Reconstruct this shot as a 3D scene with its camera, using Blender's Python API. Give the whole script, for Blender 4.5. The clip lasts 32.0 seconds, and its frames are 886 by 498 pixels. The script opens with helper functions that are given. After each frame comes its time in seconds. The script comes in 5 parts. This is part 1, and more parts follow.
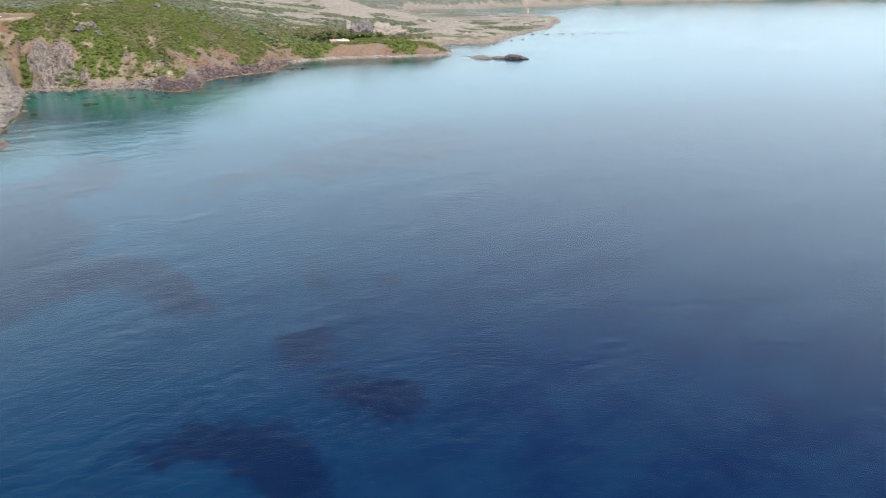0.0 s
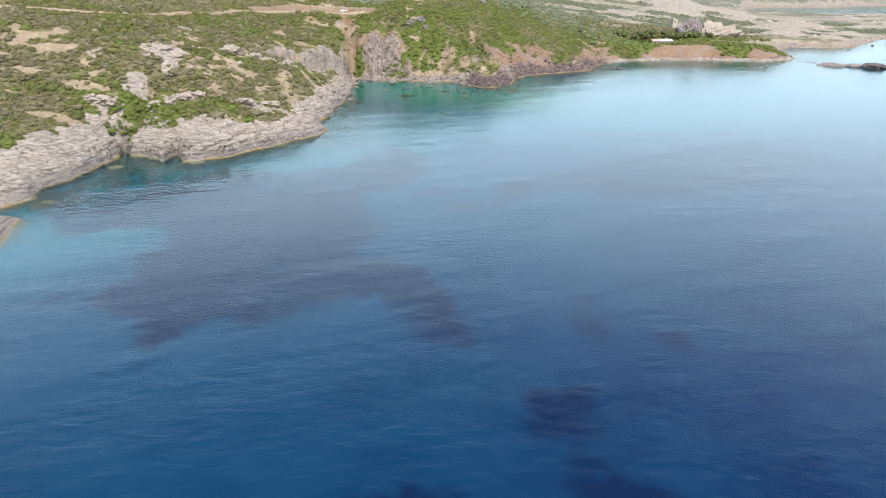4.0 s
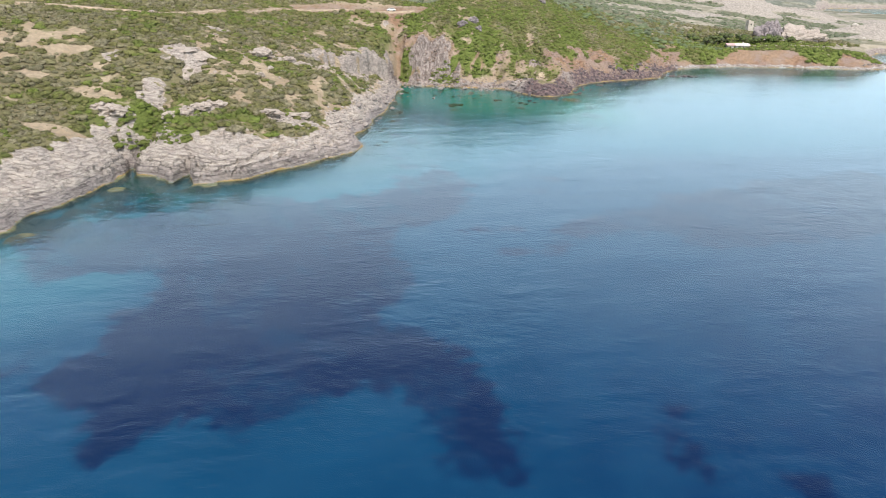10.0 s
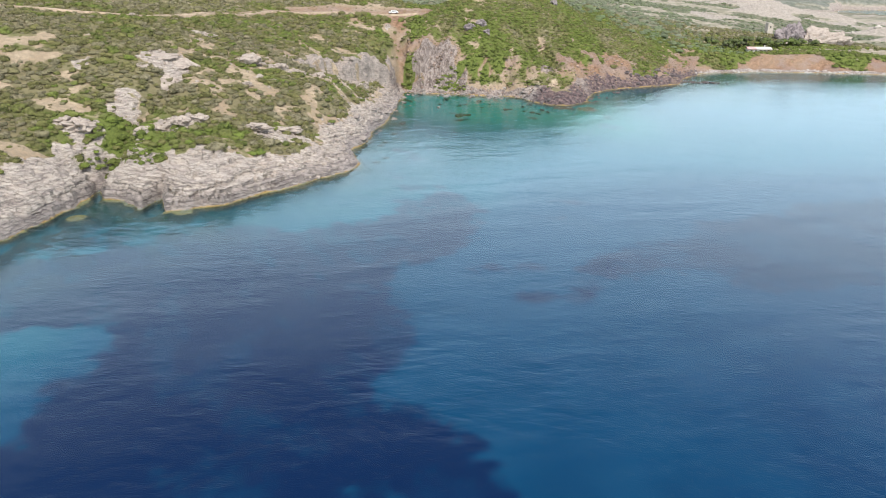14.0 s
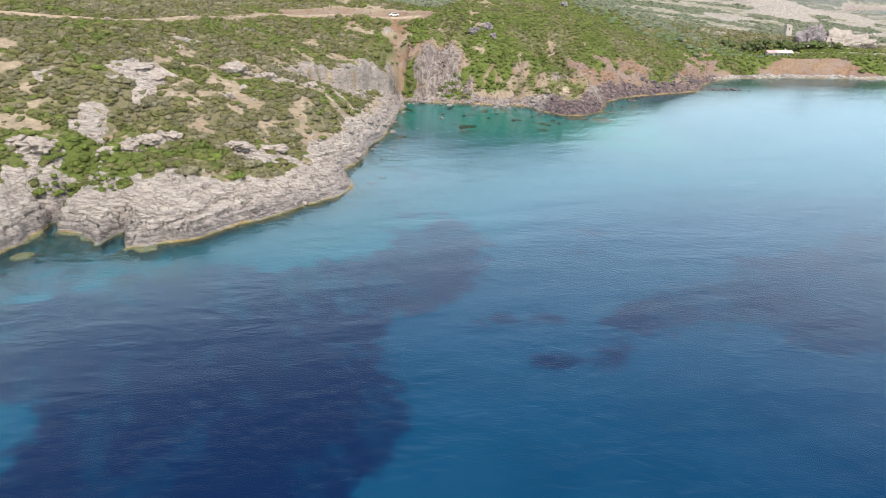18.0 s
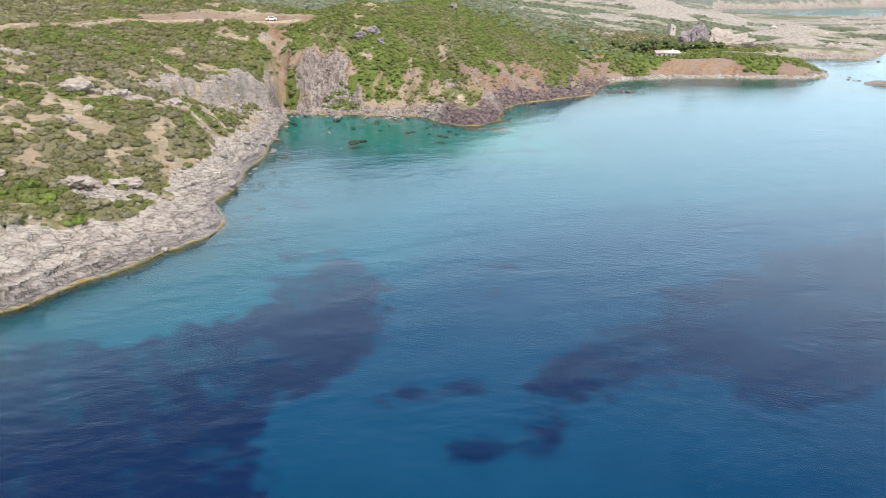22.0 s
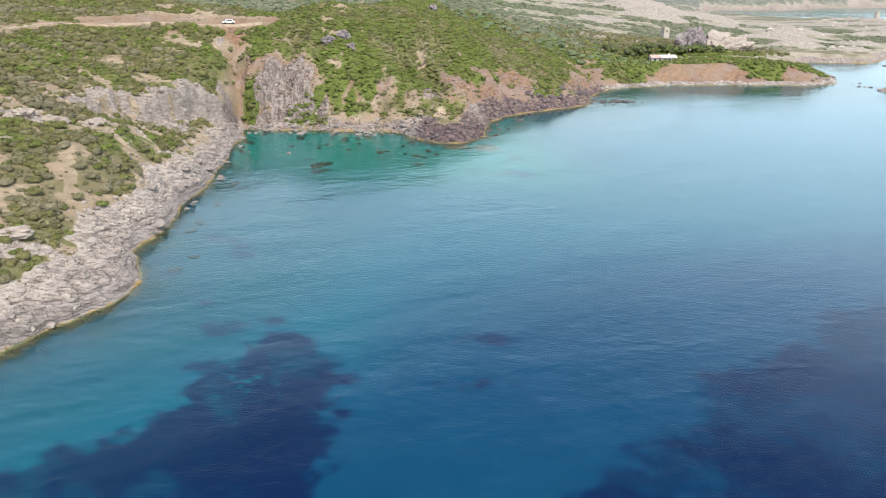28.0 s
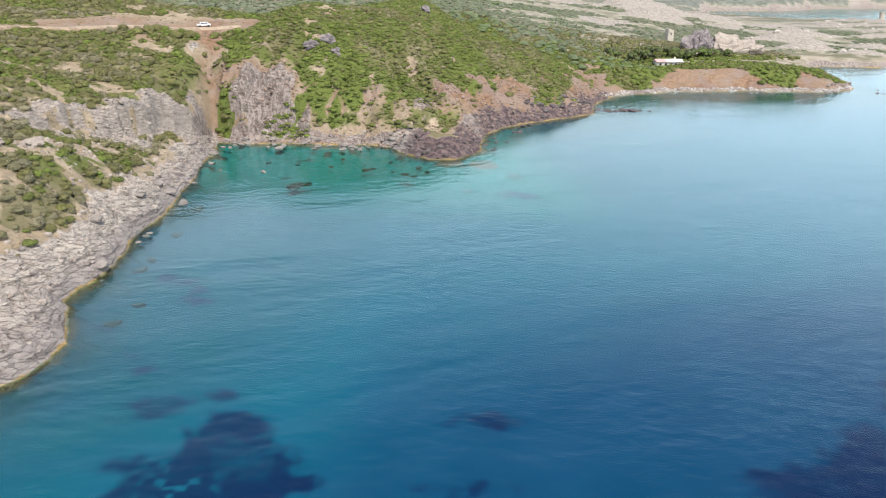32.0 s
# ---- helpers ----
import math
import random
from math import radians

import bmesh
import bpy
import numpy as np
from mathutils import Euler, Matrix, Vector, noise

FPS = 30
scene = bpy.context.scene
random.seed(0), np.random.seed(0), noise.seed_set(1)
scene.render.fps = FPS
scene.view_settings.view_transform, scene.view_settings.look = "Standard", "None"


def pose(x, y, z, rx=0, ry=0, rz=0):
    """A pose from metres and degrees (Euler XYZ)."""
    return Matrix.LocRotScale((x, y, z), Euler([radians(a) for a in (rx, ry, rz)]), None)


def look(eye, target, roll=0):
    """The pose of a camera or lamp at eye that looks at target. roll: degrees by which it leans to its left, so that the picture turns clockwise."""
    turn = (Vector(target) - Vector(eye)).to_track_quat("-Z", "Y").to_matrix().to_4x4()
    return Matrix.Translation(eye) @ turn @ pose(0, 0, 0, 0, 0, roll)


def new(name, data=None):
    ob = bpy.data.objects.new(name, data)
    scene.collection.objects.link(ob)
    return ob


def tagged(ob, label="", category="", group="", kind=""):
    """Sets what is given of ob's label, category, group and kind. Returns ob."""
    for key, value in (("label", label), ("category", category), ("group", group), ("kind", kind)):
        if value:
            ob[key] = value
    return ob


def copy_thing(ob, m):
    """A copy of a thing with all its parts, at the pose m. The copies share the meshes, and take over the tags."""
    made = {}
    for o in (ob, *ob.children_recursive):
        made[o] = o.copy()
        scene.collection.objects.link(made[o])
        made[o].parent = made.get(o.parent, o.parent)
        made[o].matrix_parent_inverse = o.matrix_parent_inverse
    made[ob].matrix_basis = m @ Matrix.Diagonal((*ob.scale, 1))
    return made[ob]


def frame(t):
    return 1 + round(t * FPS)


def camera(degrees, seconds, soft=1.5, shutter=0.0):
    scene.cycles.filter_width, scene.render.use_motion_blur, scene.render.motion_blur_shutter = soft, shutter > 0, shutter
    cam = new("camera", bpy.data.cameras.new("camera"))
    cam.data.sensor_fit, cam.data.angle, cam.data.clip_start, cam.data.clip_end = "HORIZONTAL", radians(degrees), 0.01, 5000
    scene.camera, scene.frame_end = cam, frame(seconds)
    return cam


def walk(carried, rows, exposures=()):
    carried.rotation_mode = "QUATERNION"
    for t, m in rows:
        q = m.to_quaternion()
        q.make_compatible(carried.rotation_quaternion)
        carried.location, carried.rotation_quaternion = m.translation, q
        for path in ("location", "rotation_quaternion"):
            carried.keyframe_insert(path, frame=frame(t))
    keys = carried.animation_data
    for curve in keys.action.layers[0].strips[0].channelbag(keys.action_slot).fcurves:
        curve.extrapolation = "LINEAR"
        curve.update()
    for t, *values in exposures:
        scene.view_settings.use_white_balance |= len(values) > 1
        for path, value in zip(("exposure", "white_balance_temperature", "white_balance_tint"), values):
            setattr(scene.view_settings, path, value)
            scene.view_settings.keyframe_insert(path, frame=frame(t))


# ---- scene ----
cam = camera(63.5, 32.0, soft=1.1, shutter=0.3)
PATH = [
    (0, (-3.575, -16.494, 48.667), (-2.762, -14.806, 47.967), 0.5),
    (0.5, (-3.209, -14.507, 48.33), (-2.512, -12.767, 47.631), 0.5),
    (1, (-1.937, -11.811, 48.587), (-1.401, -10.016, 47.884), 0.4),
    (1.5, (-0.477, -9.232, 48.953), (-0.107, -7.397, 48.247), 0.4),
    (2, (0.729, -7.161, 48.982), (0.936, -5.302, 48.272), 0.3),
    (2.5, (1.72, -5.005, 48.536), (1.8, -3.137, 47.826), -0.0),
    (4.5, (3.705, 5.576, 48.03), (3.723, 7.445, 47.318), 0.1),
    (5, (3.711, 8.292, 47.996), (3.683, 10.161, 47.283), 0.1),
    (5.5, (4.101, 10.546, 47.946), (4.024, 12.413, 47.232), 0.1),
    (6, (4.3, 13.13, 47.959), (4.216, 14.996, 47.244), 0.1),
    (6.5, (4.599, 15.626, 48.161), (4.514, 17.492, 47.445), 0.3),
    (7, (4.945, 18.171, 48.097), (4.856, 20.036, 47.38), 0.3),
    (7.5, (4.825, 20.862, 47.953), (4.734, 22.727, 47.236), 0.3),
    (8, (4.625, 23.778, 47.883), (4.535, 25.643, 47.166), 0.3),
    (8.5, (4.381, 26.602, 47.815), (4.29, 28.467, 47.098), 0.4),
    (9, (4.2, 29.338, 47.815), (4.107, 31.202, 47.097), 0.4),
    (9.5, (4.203, 32.196, 47.809), (4.109, 34.06, 47.091), 0.4),
    (10, (4.166, 34.881, 47.747), (4.069, 36.745, 47.029), 0.4),
    (10.5, (4.056, 37.564, 47.682), (3.957, 39.429, 46.964), 0.4),
    (11, (3.819, 40.287, 47.652), (3.718, 42.151, 46.934), 0.4),
    (11.5, (3.614, 43.187, 47.489), (3.512, 45.051, 46.772), 0.4),
    (12, (3.232, 46.195, 47.302), (3.13, 48.06, 46.586), 0.4),
    (12.5, (2.954, 49.119, 47.118), (2.85, 50.984, 46.403), 0.3),
    (13, (2.761, 51.926, 47.089), (2.656, 53.791, 46.374), 0.4),
    (13.5, (2.598, 54.801, 46.94), (2.491, 56.666, 46.226), 0.3),
    (14, (2.548, 57.579, 46.809), (2.438, 59.444, 46.096), 0.3),
    (14.5, (2.42, 60.266, 46.784), (2.309, 62.132, 46.071), 0.2),
    (16.5, (2.105, 70.974, 46.777), (1.986, 72.839, 46.065), 0.2),
    (17, (1.926, 73.673, 46.812), (1.806, 75.538, 46.1), 0.2),
    (17.5, (1.667, 76.304, 46.835), (1.547, 78.169, 46.123), 0.2),
    (18, (1.671, 79.009, 46.86), (1.549, 80.874, 46.147), 0.2),
    (18.5, (1.932, 81.772, 46.968), (1.807, 83.636, 46.254), 0.2),
    (19, (1.978, 84.381, 47.194), (2.019, 86.249, 46.48), 0.4),
    (19.5, (1.65, 87.008, 47.353), (1.816, 88.869, 46.64), 0.4),
    (20, (1.526, 89.738, 47.453), (1.691, 91.599, 46.739), 0.5),
    (20.5, (1.526, 92.428, 47.482), (1.689, 94.289, 46.768), 0.4),
    (21, (1.543, 95.145, 47.393), (1.704, 97.006, 46.679), 0.4),
    (21.5, (1.591, 97.945, 47.193), (1.751, 99.807, 46.48), 0.3),
    (22, (1.959, 100.753, 46.902), (2.117, 102.616, 46.191), 0.2),
    (22.5, (2.582, 103.102, 46.643), (2.735, 104.966, 45.934), 0.2),
    (23, (3.255, 105.239, 46.39), (3.403, 107.104, 45.683), 0.1),
    (23.5, (3.468, 107.918, 46.373), (3.614, 109.783, 45.666), 0.1),
    (24, (3.816, 110.63, 46.282), (3.961, 112.495, 45.575), 0.1),
    (24.5, (4.255, 113.308, 46.099), (4.397, 115.174, 45.392), 0.1),
    (26.5, (5.417, 123.873, 45.748), (5.553, 125.739, 45.041), 0.1),
    (27, (5.823, 126.479, 45.644), (6.025, 128.339, 44.938), 0.2),
    (27.5, (5.968, 129.14, 45.618), (6.17, 131.001, 44.912), 0.2),
    (28, (6.291, 131.707, 45.674), (6.492, 133.567, 44.967), 0.2),
    (28.5, (6.826, 134.403, 45.815), (7.03, 136.263, 45.107), 0.2),
    (29, (7.135, 136.985, 45.82), (7.355, 138.843, 45.112), 0.2),
    (29.5, (7.542, 139.373, 45.709), (7.76, 141.231, 45.001), 0.2),
    (30, (8.239, 141.643, 45.643), (8.453, 143.501, 44.936), 0.2),
    (30.5, (8.815, 144.015, 45.562), (9.026, 145.874, 44.856), 0.2),
    (31, (9.275, 146.594, 45.543), (9.485, 148.454, 44.837), 0.2),
    (31.5, (9.542, 149.523, 45.694), (9.751, 151.381, 44.986), 0.2),
    (32, (9.7, 152.265, 45.685), (9.911, 154.124, 44.977), 0.3),
]
walk(cam, [(t, look(eye, target, roll)) for t, eye, target, roll in PATH], [(0, -0.35), (1, -0.28), (2, -0.1), (4, 0.0), (32, 0.0)])

# ---- world and light ----
world = bpy.data.worlds.new("sky")
scene.world = world
world.use_nodes = True
wn = world.node_tree
sky = wn.nodes.new("ShaderNodeTexSky")
sky.sky_type = "NISHITA"
sky.sun_disc = False
SUN_ELEV, SUN_AZ = radians(57), radians(164)
sky.sun_elevation, sky.sun_rotation = SUN_ELEV, SUN_AZ
sky.air_density, sky.dust_density, sky.ozone_density = 1.0, 1.0, 1.5
# a bank of white summer haze lies all round the horizon and thins upwards
dim = wn.nodes.new("ShaderNodeMix")
dim.data_type, dim.blend_type = "RGBA", "MULTIPLY"
dim.inputs[0].default_value, dim.inputs[7].default_value = 1.0, (0.13, 0.13, 0.13, 1)
wn.links.new(sky.outputs[0], dim.inputs[6])
where = wn.nodes.new("ShaderNodeTexCoord")
parts_xyz = wn.nodes.new("ShaderNodeSeparateXYZ")
wn.links.new(where.outputs["Generated"], parts_xyz.inputs[0])
haze = wn.nodes.new("ShaderNodeMapRange")
haze.interpolation_type = "SMOOTHSTEP"
for k, v in zip((1, 2, 3, 4), (0.64, 0.25, 0.0, 0.97)):
    haze.inputs[k].default_value = v
wn.links.new(parts_xyz.outputs["Z"], haze.inputs[0])
veil = wn.nodes.new("ShaderNodeMix")
veil.data_type = "RGBA"
veil.inputs[7].default_value = (1.58, 1.71, 1.92, 1)
wn.links.new(haze.outputs[0], veil.inputs[0])
wn.links.new(dim.outputs[2], veil.inputs[6])
wn.links.new(veil.outputs[2], wn.nodes["Background"].inputs["Color"])
wn.nodes["Background"].inputs["Strength"].default_value = 1.0
sun = new("sun", bpy.data.lights.new("sun", "SUN"))
sun.data.energy, sun.data.angle, sun.data.color = 5.0, radians(2.0), (1.0, 0.95, 0.88)
sun_dir = Vector((math.sin(SUN_AZ) * math.cos(SUN_ELEV), math.cos(SUN_AZ) * math.cos(SUN_ELEV), math.sin(SUN_ELEV)))
sun.matrix_world = look(sun_dir * 900, (0, 0, 0))

# ---- node helpers ----


class Nodes:
    """A short way to write node materials."""

    def __init__(self, name):
        self.mat = bpy.data.materials.new(name)
        self.mat.use_nodes = True
        self.tree = self.mat.node_tree
        self.tree.nodes.clear()
        self.out = self.tree.nodes.new("ShaderNodeOutputMaterial")

    def node(self, kind, operation="", data_type="", blend="", interpolation="", attribute=""):
        n = self.tree.nodes.new(kind)
        if operation:
            n.operation = operation
        if data_type:
            n.data_type = data_type
        if blend:
            n.blend_type = blend
        if interpolation:
            n.interpolation_type = interpolation
        if attribute:
            n.attribute_name = attribute
        return n

    def link(self, a, b):
        if isinstance(a, bpy.types.NodeSocket):
            self.tree.links.new(a, b)
        else:
            b.default_value = a

    def coords(self):
        return self.node("ShaderNodeNewGeometry").outputs["Position"]

    def local(self):
        return self.node("ShaderNodeTexCoord").outputs["Object"]

    def attr(self, name):
        return self.node("ShaderNodeAttribute", attribute=name).outputs["Fac"]

    def noise(self, vec, scale, detail=4.0, rough=0.55, distortion=0.0):
        n = self.node("ShaderNodeTexNoise")
        self.link(vec, n.inputs["Vector"])
        n.inputs["Scale"].default_value, n.inputs["Detail"].default_value = scale, detail
        n.inputs["Roughness"].default_value, n.inputs["Distortion"].default_value = rough, distortion
        return n.outputs["Fac"]

    def scaled(self, vec, x, y, z):
        n = self.node("ShaderNodeVectorMath", operation="MULTIPLY")
        self.link(vec, n.inputs[0])
        n.inputs[1].default_value = (x, y, z)
        return n.outputs[0]

    def math(self, op, a, b=0.0, clamp=False):
        n = self.node("ShaderNodeMath", operation=op)
        n.use_clamp = clamp
        self.link(a, n.inputs[0])
        self.link(b, n.inputs[1])
        return n.outputs[0]

    def span(self, value, lo, hi, to_lo=0.0, to_hi=1.0):
        n = self.node("ShaderNodeMapRange", interpolation="SMOOTHSTEP")
        self.link(value, n.inputs[0])
        for k, v in zip((1, 2, 3, 4), (lo, hi, to_lo, to_hi)):
            n.inputs[k].default_value = v
        return n.outputs[0]

    def mix(self, fac, a, b, mode="MIX"):
        n = self.node("ShaderNodeMix", data_type="RGBA", blend=mode)
        self.link(fac, n.inputs[0])
        for value, socket in ((a, n.inputs[6]), (b, n.inputs[7])):
            self.link((*value, 1.0) if isinstance(value, tuple) else value, socket)
        return n.outputs[2]

    def bump(self, height, strength, distance):
        n = self.node("ShaderNodeBump")
        n.inputs["Strength"].default_value, n.inputs["Distance"].default_value = strength, distance
        self.link(height, n.inputs["Height"])
        return n.outputs[0]

    def surface(self, color, rough=0.9, normal=None, specular=0.3, metal=0.0):
        n = self.node("ShaderNodeBsdfPrincipled")
        self.link((*color, 1.0) if isinstance(color, tuple) else color, n.inputs["Base Color"])
        self.link(rough, n.inputs["Roughness"])
        n.inputs["Specular IOR Level"].default_value = specular
        n.inputs["Metallic"].default_value = metal
        if normal is not None:
            self.link(normal, n.inputs["Normal"])
        self.tree.links.new(n.outputs[0], self.out.inputs["Surface"])
        return self.mat


def plain(name, color, rough=0.7, vary=0.15, scale=1.5, metal=0.0):
    m = Nodes(name)
    v = m.noise(m.local(), scale, 6.0, 0.65)
    dark = tuple(c * (1 - vary) for c in color)
    light = tuple(min(1, c * (1 + vary)) for c in color)
    return m.surface(m.mix(m.span(v, 0.3, 0.7), dark, light), rough, m.bump(v, 0.3, 0.03), metal=metal)


# ---- numeric helpers ----
def lattice(ix, iy, seed):
    n = (ix * 374761393 + iy * 668265263 + seed * 1442695041) & 0x7FFFFFFF
    n = ((n ^ (n >> 13)) * 1274126177) & 0x7FFFFFFF
    return ((n ^ (n >> 16)) & 0xFFFF) / 65535.0


def vnoise(x, y, seed=0):
    """Smooth value noise, 0 to 1."""
    ix, iy = np.floor(x).astype(np.int64), np.floor(y).astype(np.int64)
    fx, fy = x - ix, y - iy
    fx, fy = fx * fx * (3 - 2 * fx), fy * fy * (3 - 2 * fy)
    a, b = lattice(ix, iy, seed), lattice(ix + 1, iy, seed)
    c, d = lattice(ix, iy + 1, seed), lattice(ix + 1, iy + 1, seed)
    return (a * (1 - fx) + b * fx) * (1 - fy) + (c * (1 - fx) + d * fx) * fy


def fbm(x, y, size, seed=0, octaves=4, gain=0.5):
    total, amp, norm = 0.0, 1.0, 0.0
    for k in range(octaves):
        total = total + amp * vnoise(x / size * 2**k + 17.3 * k, y / size * 2**k - 9.1 * k, seed + k)
        norm, amp = norm + amp, amp * gain
    return total / norm


def sstep(lo, hi, v):
    t = np.clip((v - lo) / (hi - lo), 0, 1)
    return t * t * (3 - 2 * t)


def bell(x, y, cx, cy, rx, ry):
    return np.exp(-(((x - cx) / rx) ** 2 + ((y - cy) / ry) ** 2))


# ---- the lie of the land ----
SHORE_WEST = [(-700, -260), (-420, -60), (-240, 70), (-150, 118), (-112, 146), (-96, 153.5), (-91, 157), (-88.5, 164), (-90, 171), (-88.5, 176),
              (-86, 187), (-85, 200), (-86.5, 212.5), (-81.5, 206), (-77, 205), (-71.5, 199), (-69.5, 207.5), (-64.2, 197), (-54, 204),
              (-45.5, 216), (-38, 226), (-32.3, 233), (-30, 242), (-36, 256), (-33, 267), (-34, 283), (-32, 296)]
SHORE_COVE = [(-32, 309), (-31.2, 320), (-32, 335), (-32.5, 351), (-33, 367), (-22, 364), (-9.5, 363.5), (1, 361), (9, 361), (17, 356), (21.5, 347),
              (27, 340), (34, 340.5), (42, 350), (48, 371), (53, 380), (65, 389), (80, 397), (92, 404), (98, 423), (104.5, 431), (113, 444), (121, 448)]
SHORE_EAST = [(144, 454), (175, 454), (201, 450), (214, 446.5), (230, 455.5), (237, 475), (243, 500), (254, 526), (268, 543), (300, 533), (316, 545),
              (364, 600), (405, 640), (470, 700), (543, 789), (610, 880), (645, 985), (607, 1010), (550, 1043), (513, 1130), (488, 1165), (440, 1175)]
FAR_COAST = [(492, 1178), (545, 1265), (677, 1262), (780, 1355), (917, 1370), (1226, 1584), (2000, 1760), (3600, 1900), (3600, 4600), (-2600, 4600), (-2600, -260)]
ISLET_NEAR = [(-118, 126), (-96, 129), (-82, 131.5), (-80.5, 137), (-83.5, 148), (-92, 148.5), (-118, 140)]


def border_distance(px, py, ring):
    """Signed distance to a closed ring of corners, positive inside."""
    best, inside = np.full(px.shape, 1e18), np.zeros(px.shape, bool)
    for (ax, ay), (bx, by) in zip(ring, ring[1:] + ring[:1]):
        dx, dy = bx - ax, by - ay
        t = np.clip(((px - ax) * dx + (py - ay) * dy) / (dx * dx + dy * dy), 0, 1)
        best = np.minimum(best, (px - ax - t * dx) ** 2 + (py - ay - t * dy) ** 2)
        inside ^= ((ay > py) != (by > py)) & (px < dx * (py - ay) / ((by - ay) or 1e-9) + ax)
    return np.sqrt(best) * np.where(inside, 1.0, -1.0)


MAINLAND = SHORE_WEST + SHORE_COVE + SHORE_EAST + FAR_COAST

# heights that the slopes pass through: near slope, cove and hill, eastern shore, distance
HEIGHTS_NEAR = [(-58, 226.5, 8.6), (-42, 253.5, 4.8), (-94, 228, 13.4), (-110, 233, 17.2), (-89, 259, 25.2), (-41.5, 279.5, 9.6), (-71, 281, 21.0), (-90, 262, 25.2), (-111, 256, 27), (-124, 272, 33.5),
                (-107, 291, 32.6), (-102, 329, 33.8), (-78, 357, 24.0), (-86, 378, 31), (-90, 386, 31.2), (-79, 390, 31), (-68, 402, 30.8), (-58, 405, 30.6), (-44, 412, 30.2), (-34, 416, 29.8), (-27, 419, 29.6), (-104, 325, 32.8), (-99, 350, 32.2), (-113, 302, 33.4), (-112, 380, 36), (-72, 335, 25.4), (-150, 300, 38), (-170, 360, 42),
                (-130, 220, 21), (-118, 190, 12), (-150, 170, 18), (-200, 240, 38), (-128, 150, 7), (-100, 205, 10), (-60, 310, 17), (-48, 330, 13.5)]
HEIGHTS_COVE = [(-54, 399, 28.9), (-43, 406, 25.5), (-40, 371, 14.5), (-22, 378, 14), (-13, 379, 11), (-1, 396, 28.0), (18, 389, 14), (24, 398, 18),
                (10, 425, 35), (34, 440, 35), (-26, 426, 31), (-17, 427, 35.6), (-6, 429, 38), (2, 432, 34.8), (13, 446, 35.4), (25, 456, 37.6), (38, 461, 38), (59, 489, 33.5), (78, 490, 26), (104, 490, 17.5), (53, 462, 24.5), (90, 470, 16), (92, 441, 5.5), (60, 420, 14), (40, 375, 8), (-45, 445, 35), (-70, 440, 36),
                (-90, 430, 39), (-30, 450, 30), (75, 410, 6), (30, 360, 5.5), (-30, 392, 22)]
HEIGHTS_EAST = [(108, 456, 3.4), (158, 500, 5), (142, 507, 6.5), (152, 537, 14), (186, 530, 10), (191, 509, 8), (216, 463, 5.4), (208, 468, 6), (235, 490, 3), (120, 520, 12),
                (95, 565, 25), (194, 753, 25), (285, 850, 12), (195, 580, 11), (330, 650, 4), (410, 800, 3), (500, 860, 3.5), (430, 1000, 2), (250, 620, 8), (-100, 560, 40),
                (0, 560, 27), (-10, 480, 25), (30, 505, 22), (66, 525, 19), (0, 690, 40), (70, 740, 38), (-80, 650, 44), (-250, 420, 58), (100, 800, 30), (-300, 900, 90), (560, 905, 3), (250, 1100, 24)]
HEIGHTS_FAR = [(500, 1500, 46), (900, 1700, 46), (1600, 2200, 52), (0, 2000, 80), (-1200, 2000, 120), (2600, 2600, 56), (800, 3600, 70), (-900, 600, 110), (-600, 100, 60)]
SHORE_TOPS = [(-95, 190, 10), (-70, 212, 8.0), (-45, 240, 6.0), (-40, 262, 7), (-44, 300, 11), (-46, 345, 14), (2, 372, 7.5), (32, 352, 4), (66, 396, 4.5),
              (98, 432, 4.5), (122, 456, 3.6), (150, 462, 4.2), (180, 462, 4.6), (200, 458, 5), (232, 466, 3.0), (300, 548, 4), (360, 612, 3.5),
              (545, 800, 4), (620, 985, 3), (540, 1030, 3), (480, 1120, 4), (550, 1300, 24), (920, 1410, 24), (1230, 1640, 24)]


ROAD = [(-180, 270), (-150, 288), (-128, 292), (-113, 302), (-104, 325), (-99, 350), (-95, 372), (-90, 385), (-79, 390), (-68, 401), (-58, 405), (-44, 412), (-34, 416), (-29, 419)]


def road_distance(x, y):
    best = np.full(x.shape, 1e18)
    for (ax, ay), (bx, by) in zip(ROAD, ROAD[1:]):
        t = np.clip(((x - ax) * (bx - ax) + (y - ay) * (by - ay)) / ((bx - ax) ** 2 + (by - ay) ** 2), 0, 1)
        best = np.minimum(best, (x - ax - t * (bx - ax)) ** 2 + (y - ay - t * (by - ay)) ** 2)
    return np.sqrt(best)


def hill_ribs(x, y):
    """Ribs and furrows that run down the worn seaward face of the hill, 0 (furrow) to 1 (rib)."""
    s = x + 0.45 * np.maximum(y - 365, 0) * sstep(5, 40, x) - 0.2 * (y - 365) * sstep(10, -20, x) + 7 * (fbm(x, y, 16, 161, 3) - 0.5)
    t = 0.22 * y + 3 * (fbm(x, y, 9, 162, 2) - 0.5)
    broad = np.abs(2 * fbm(s, t, 11, 163, 2) - 1)
    small = np.abs(2 * fbm(s, t * 1.6, 3.6, 164, 3) - 1)
    return broad, small


